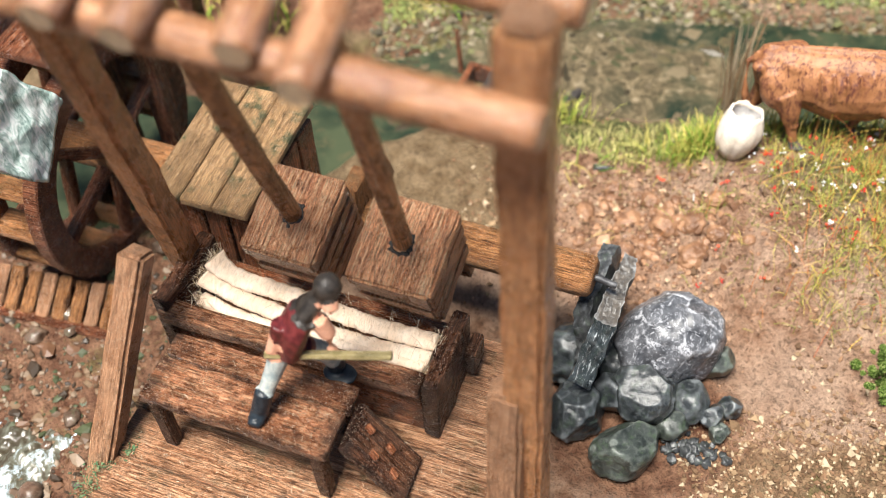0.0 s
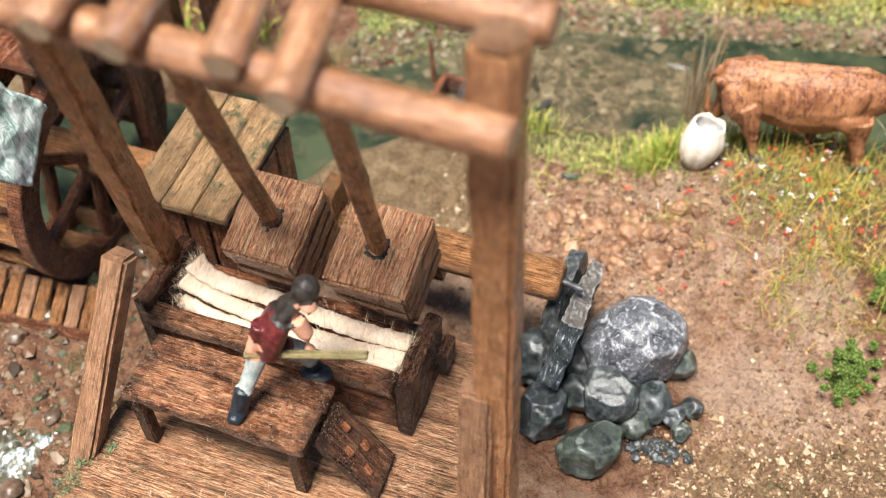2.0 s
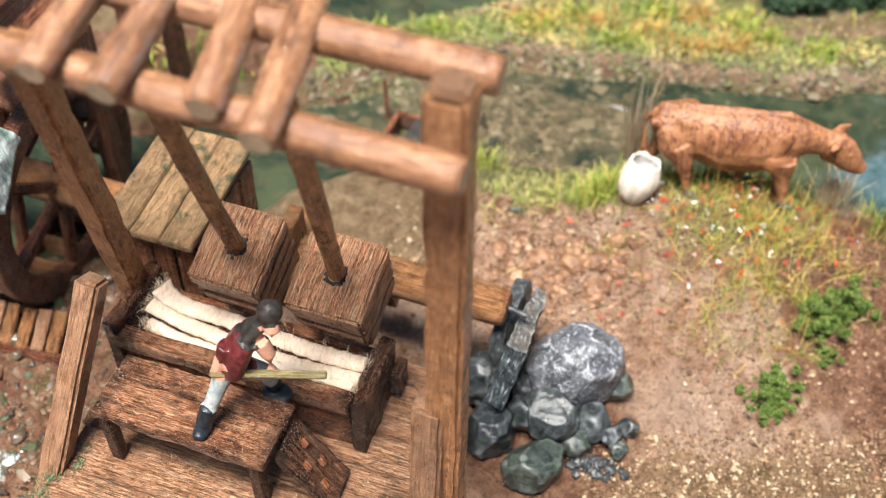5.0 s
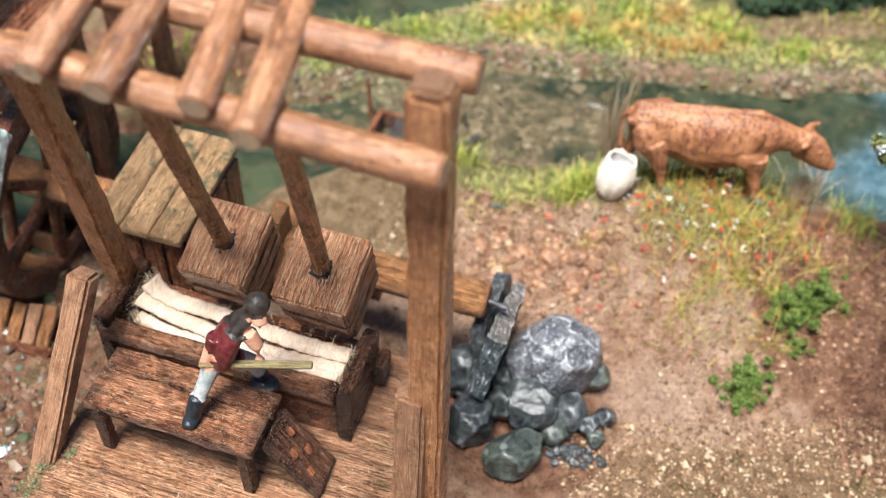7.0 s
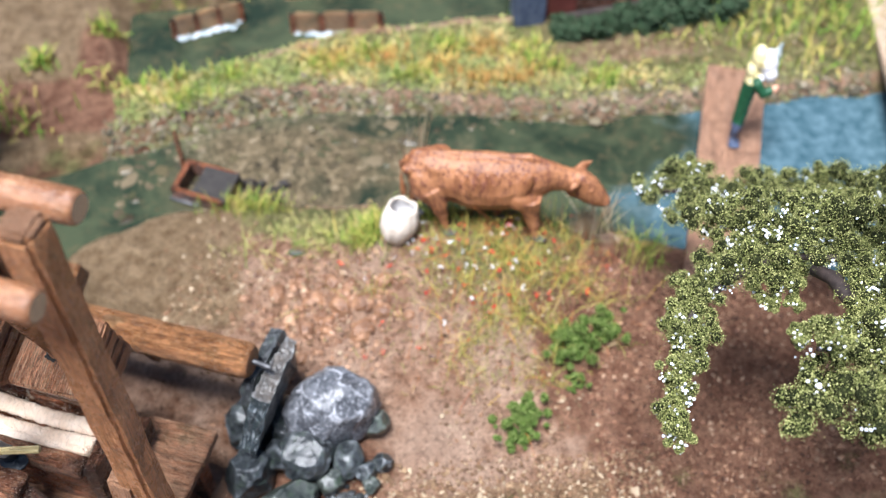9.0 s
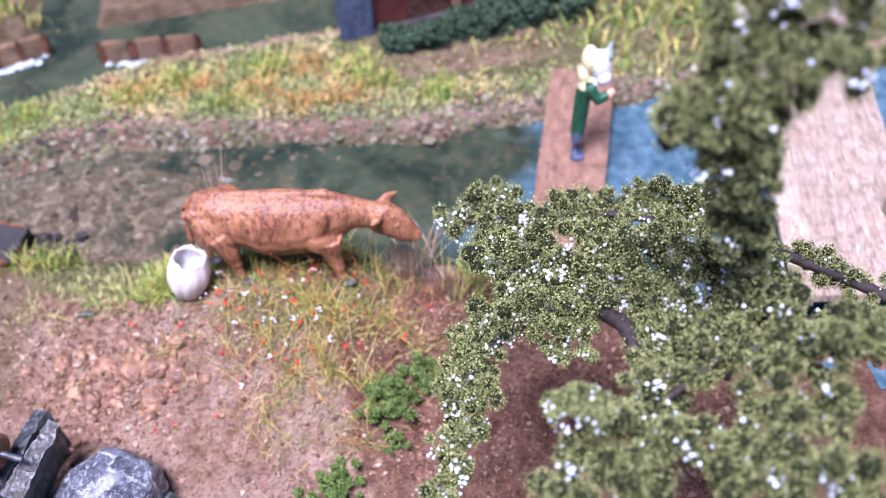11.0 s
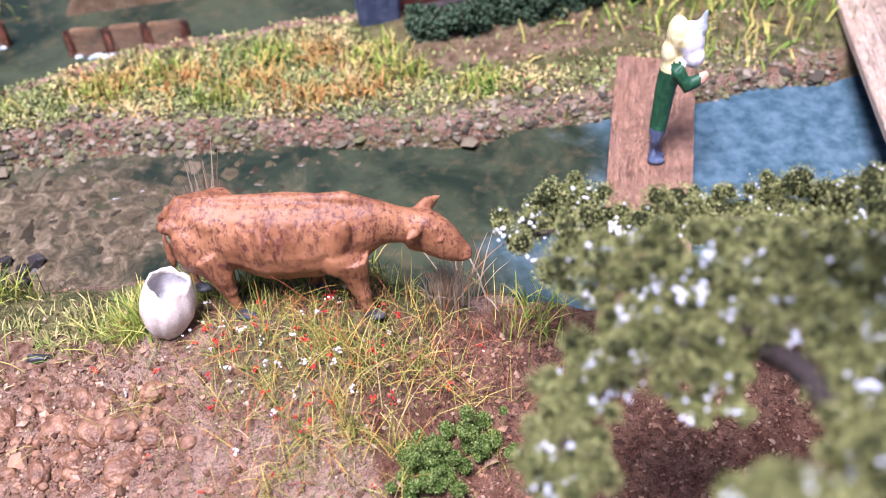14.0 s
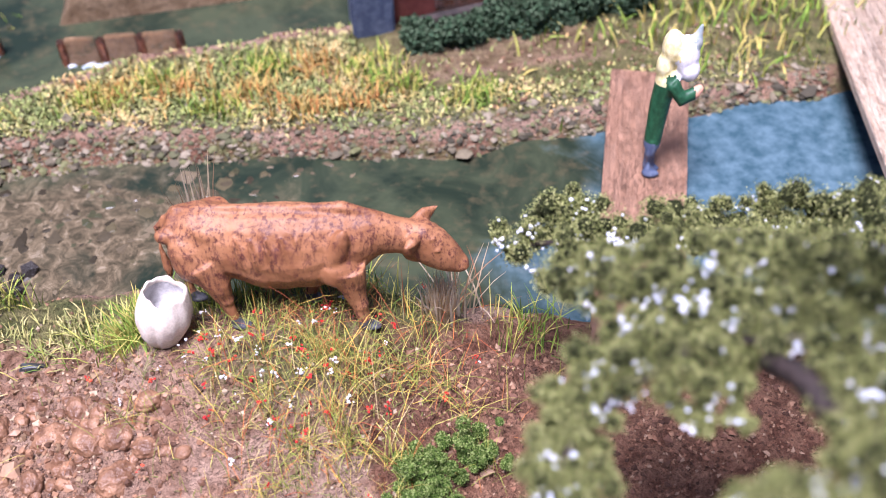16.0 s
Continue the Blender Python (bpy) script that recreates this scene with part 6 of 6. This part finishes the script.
def build_man():
    pcs = [
        (blob(("t", [(0, 0, 0.5), (0.1, 0, 3.2), (0.4, 0, 5.0)], [0.95, 0.8, 0.9]), ("b", (0.5, -0.2, 0.5), 1.3, 0.8, 0.55), ("t", [(0.3, 1.3, 0.5), (0.4, 1.2, 4.2)], [0.85, 0.8]), ("b", (0.8, 1.2, 0.5), 1.2, 0.7, 0.5)), 0),
        (blob(("t", [(0.3, 0.5, 4.0), (0.6, 0.5, 7.0), (0.9, 0.5, 10.0), (1.5, 0.5, 13.0), (2.0, 0.5, 14.2)], [(1.15, 1.25), (1.2, 1.35), (1.5, 1.45), (1.9, 1.6), (1.3, 1.2)]), ("t", [(2.0, -0.9, 13.0), (3.4, -1.4, 11.2), (5.6, -1.0, 12.0)], [1.05, 1.0, 0.8])), 1),
        (blob(("b", (3.7, 0.4, 16.0), 1.9, 2.0, 2.5), ("b", (4.2, -0.2, 14.4), 1.5, 1.6, 1.5)), 2),
        (blob(("b", (1.9, 0.6, 16.8), 1.6, 1.9, 2.3), ("b", (1.0, 0.5, 14.6), 1.25, 1.6, 1.7)), 3),
        (blob(("b", (4.8, 0.4, 17.6), 1.0, 1.0, 1.1), ("t", [(4.9, 0.4, 18.0), (5.4, 0.4, 19.8)], [0.7, 0.2])), 4),
        (blob(("b", (5.8, -0.9, 12.2), 0.62)), 5),
    ]
    m = Matrix.Translation((84.6, 91.3, 4.15)) @ Matrix.Rotation(radians(-12), 4, "Z") @ Matrix.Rotation(radians(-10), 4, "X") @ Matrix.Diagonal((0.74, 0.74, 0.9, 1))
    ob = part("carrier_figurine", fused(pcs, 0.24, 3), [P_BLUE, P_GREEN, P_WHITE, P_YELLOW, P_GREY, P_SKIN], None, m=m)
    tagged(ob, "painted figurine in green coat carrying a white sack on the bridge", "figurine")


def build_hedge():
    t = thing("hedge", on_ground(78, 121), "dark green clipped hedge beside the far path", "hedge")
    r = random.Random(9)
    subs = []
    for i in range(170):
        s = r.random()
        subs.append((64 + 31 * s + r.gauss(0, 0.4), 117.5 + 1.5 * s + r.uniform(0, 6) * (0.4 + 0.6 * s), float(gz(70, 118)) + r.uniform(0.0, 2.4 + 3.4 * s), r.uniform(0.8, 1.4)))
    p = clump_points(subs, 150)
    ob = many("foliage", LEAF_V - (0.5, 0, 0), LEAF_F, p, rng.uniform(0.4, 0.8, len(p)), HEDGE)
    place(ob, Matrix(), t)
    bm = bmesh.new()
    tube(bm, [on_ground(65, 122) + Vector((0, 0, 0.8)), on_ground(92, 124) + Vector((0, 0, 1.5))], [0.8, 1.3], 8)
    part("stem_core", bm, BARK, t)


def build_house():
    z0 = float(gz(66, 128)) - 0.3
    h = thing("cottage", (70, 135, z0), "dark red and grey-blue timber cottage on the far bank", "cottage")
    part("wall", bar_bm(26, 22, 30, 0.3, 0.1, 8, 4), HOUSE, h, "", Matrix.Translation((60.5, 134.5, z0 + 15)))
    part("corner_wall", bar_bm(5.2, 4.0, 28, 0.3, 0.15, 4, 6), P_BLUE, h, "grey-blue plastered corner", Matrix.Translation((57.5, 123.8, z0 + 14)))
    part("door", bar_bm(6.0, 0.7, 19, 0.15, 0.05, 3, 7), W_DARK, h, "", Matrix.Translation((68, 123.2, z0 + 9.5)))
    part("door_post", bar_bm(1.2, 1.2, 22, 0.1, 0.05, 3, 8), W_BOARD, h, "", Matrix.Translation((74.6, 123.0, z0 + 11)))
    part("roof", bar_bm(34, 30, 2.0, 0.3, 0.1, 8, 9), W_MOSS, h, "", Matrix.Translation((56.5, 134.5, z0 + 31)))


def build_weirs():
    for lab, p0, p1, n in (("a", (2.5, 131.5), (13.5, 134.5), 3), ("b", (22.0, 130.2), (36.5, 128.6), 3)):
        mid = ((p0[0] + p1[0]) / 2, (p0[1] + p1[1]) / 2)
        t = thing("weir", (*mid, WATER_Z), "low brown board weir standing in the stream", "weir", "weirs in the stream")
        for k in range(n):
            a, b = (k + 0.06) / n, (k + 0.88) / n
            q0 = (p0[0] + (p1[0] - p0[0]) * a, p0[1] + (p1[1] - p0[1]) * a, WATER_Z + 1.6)
            q1 = (p0[0] + (p1[0] - p0[0]) * b, p0[1] + (p1[1] - p0[1]) * b, WATER_Z + 1.6)
            L = (Vector(q1) - Vector(q0)).length
            part("board", bar_bm(L, 0.8, 4.6, 0.2, 0.1, 3, k), W_MOSS, t, "", along(q0, q1))
        for k in range(n + 1):
            s = (k - 0.03) / n
            q = (p0[0] + (p1[0] - p0[0]) * s, p0[1] + (p1[1] - p0[1]) * s, -1.5)
            part("stake", bar_bm(6.2, 1.0, 1.0, 0.2, 0.1, 3, k), W_DARK, t, "", along(q, (q[0], q[1], 5), (0, 1, 0)))
        r = np.array([(p0[0] + (p1[0] - p0[0]) * s + rng.normal(0, 0.3), p0[1] + (p1[1] - p0[1]) * s - 1.0 + rng.normal(0, 0.35), WATER_Z + 0.15) for s in rng.uniform(0.05, 0.95, 45)])
        tagged(many("weir_foam", OCTA_V, OCTA_F, r, rng.uniform(0.25, 0.7, len(r)), FOAM, 0.35), "white foam below the weir boards", "foam", kind="stuff")


def build_crate():
    t = thing("sunken_crate", (8, 96.5, 0.4), "tarred black and brown crate stranded at the pond edge", "crate")
    m = Matrix.Translation((7.6, 95.6, 1.9)) @ Matrix.Rotation(radians(-28), 4, "Z") @ Matrix.Rotation(radians(8), 4, "X")
    for (x, y, z, lx, ly, lz, mt, nm) in ((-4.2, -2.6, 0.4, 8.4, 0.7, 3.4, W_DARK, "side_board"), (-4.2, 2.6, 0.4, 8.4, 0.7, 3.0, W_DARK, "side_board"), (-4.2, 0, 0.4, 0.8, 5.4, 3.4, W_DARK, "end_board"), (3.6, 0, 0.4, 0.8, 5.4, 3.4, TARP, "end_board"), (-1.0, 0, 1.0, 5.0, 5.0, 2.2, TARP, "tar_filling"), (-4.6, -3.1, -0.3, 4.6, 0.5, 0.9, STEEL, "iron_edge")):
        part(nm, bar_bm(lx, ly, lz, 0.12, 0.08, 3, int(x * 9)), mt, t, "", m @ Matrix.Translation((x, y, z)))
    p = [(12.4 + rng.normal(0, 1.6), 94.3 + rng.normal(0, 1.2), 1.2) for _ in range(40)]
    tagged(many("tar_lumps", ICO_V, ICO_F, np.array(p), rng.uniform(0.4, 1.1, 40), TARP, 0.7, 0.3), "black tarry lumps at the water's edge", "lumps", kind="stuff")
    pole = part("mooring_pole", log_bm(8.0, 0.38, 0.3, 0.1, 3, 8), [W_WHEEL, W_WHEEL], None, m=along((4.0, 101.2, -0.6), (3.6, 102.6, 7.2)))
    tagged(pole, "thin dark wooden pole standing in the water", "pole")


def build_reeds():
    for name, x, y, n, hgt, lab in (("reed_clump", 37.4, 91.0, 30, 16.5, "dry brown reed stalks at the water's edge"), ("reed_clump", 61.0, 78.6, 18, 9.0, "dry reed stalks beside the cow figurine's head")):
        r = np.stack([rng.normal(x, 1.1, n), rng.normal(y, 0.6, n), np.full(n, max(float(gz(x, y)), 0.6) - 0.2)], 1)
        tagged(blades(name, r, rng.uniform(0.6, 1.0, n) * hgt, REED, 0.30 if y > 85 else 0.17, 0.16 if y > 85 else 0.4), lab, "reeds", kind="stuff")
    r = np.stack([rng.normal(58.9, 0.7, 190), rng.normal(76.2, 0.5, 190), np.full(190, float(gz(58.9, 76.2)) - 0.1)], 1)
    tagged(blades("hay_tuft", r, rng.uniform(3.6, 6.2, 190), island("pale_hay", (0.66, 0.53, 0.35), (0.80, 0.69, 0.52), trans=0.6), 0.22, 0.2), "pale hay tuft in front of the cow figurine", "hay", kind="stuff")
    r = np.concatenate([np.stack([rng.normal(60, 3.5, 34), rng.normal(75, 2.0, 34)], 1), np.stack([rng.normal(47, 6.0, 200), rng.normal(67, 5.0, 200)], 1)])
    r = np.column_stack([r, gz(r[:, 0], r[:, 1]) + 0.2])
    tagged(blades("long_fibres", r, rng.uniform(2.5, 7.5, len(r)), FIBRE, 0.065, 1.5), "long thin yellow and rusty fibres in the meadow", "fibres", kind="stuff")


def build_ramp_road():
    t = thing("plank_ramp", (118, 92, 4), "pale plank ramp leading down to the pond", "ramp")
    for i in range(5):
        o = Vector((0.97, -0.22, 0)) * (1.6 + i * 3.3)
        p0, p1 = Vector((101.5, 60, 9)) + o, Vector((118.0, 124, 4)) + o
        part("plank", bar_bm((p1 - p0).length, 3.27, 1.2, 0.08, 0.02, 10, i), W_PALE, t, "", along(p0, p1))
    for q in ((106, 64), (118, 70), (121, 118), (132, 116)):
        part("leg", bar_bm(14 if q[1] < 90 else 8, 1.6, 1.6, 0.15, 0.05, 3, 2), W_PALE, t, "", along((q[0], q[1], -1.5), (q[0], q[1], 20), (0, 1, 0)))


build_cow()
build_bag()
build_board()
build_man()
build_hedge()
build_house()
build_weirs()
build_crate()
build_ramp_road()
build_tree()
for nm, x, y, s, sd in (("bush", 53.4, 60.2, 2.7, 1), ("bush", 58.0, 62.0, 2.8, 5), ("bush", 46.6, 52.4, 2.1, 2), ("bush", 45.2, 49.6, 2.1, 6), ("bush", 54.0, 55.8, 1.2, 3)):
    build_bush(nm, x, y, s, sd, "green bushes on the bank")
build_reeds()
build_grass()
build_gravel()
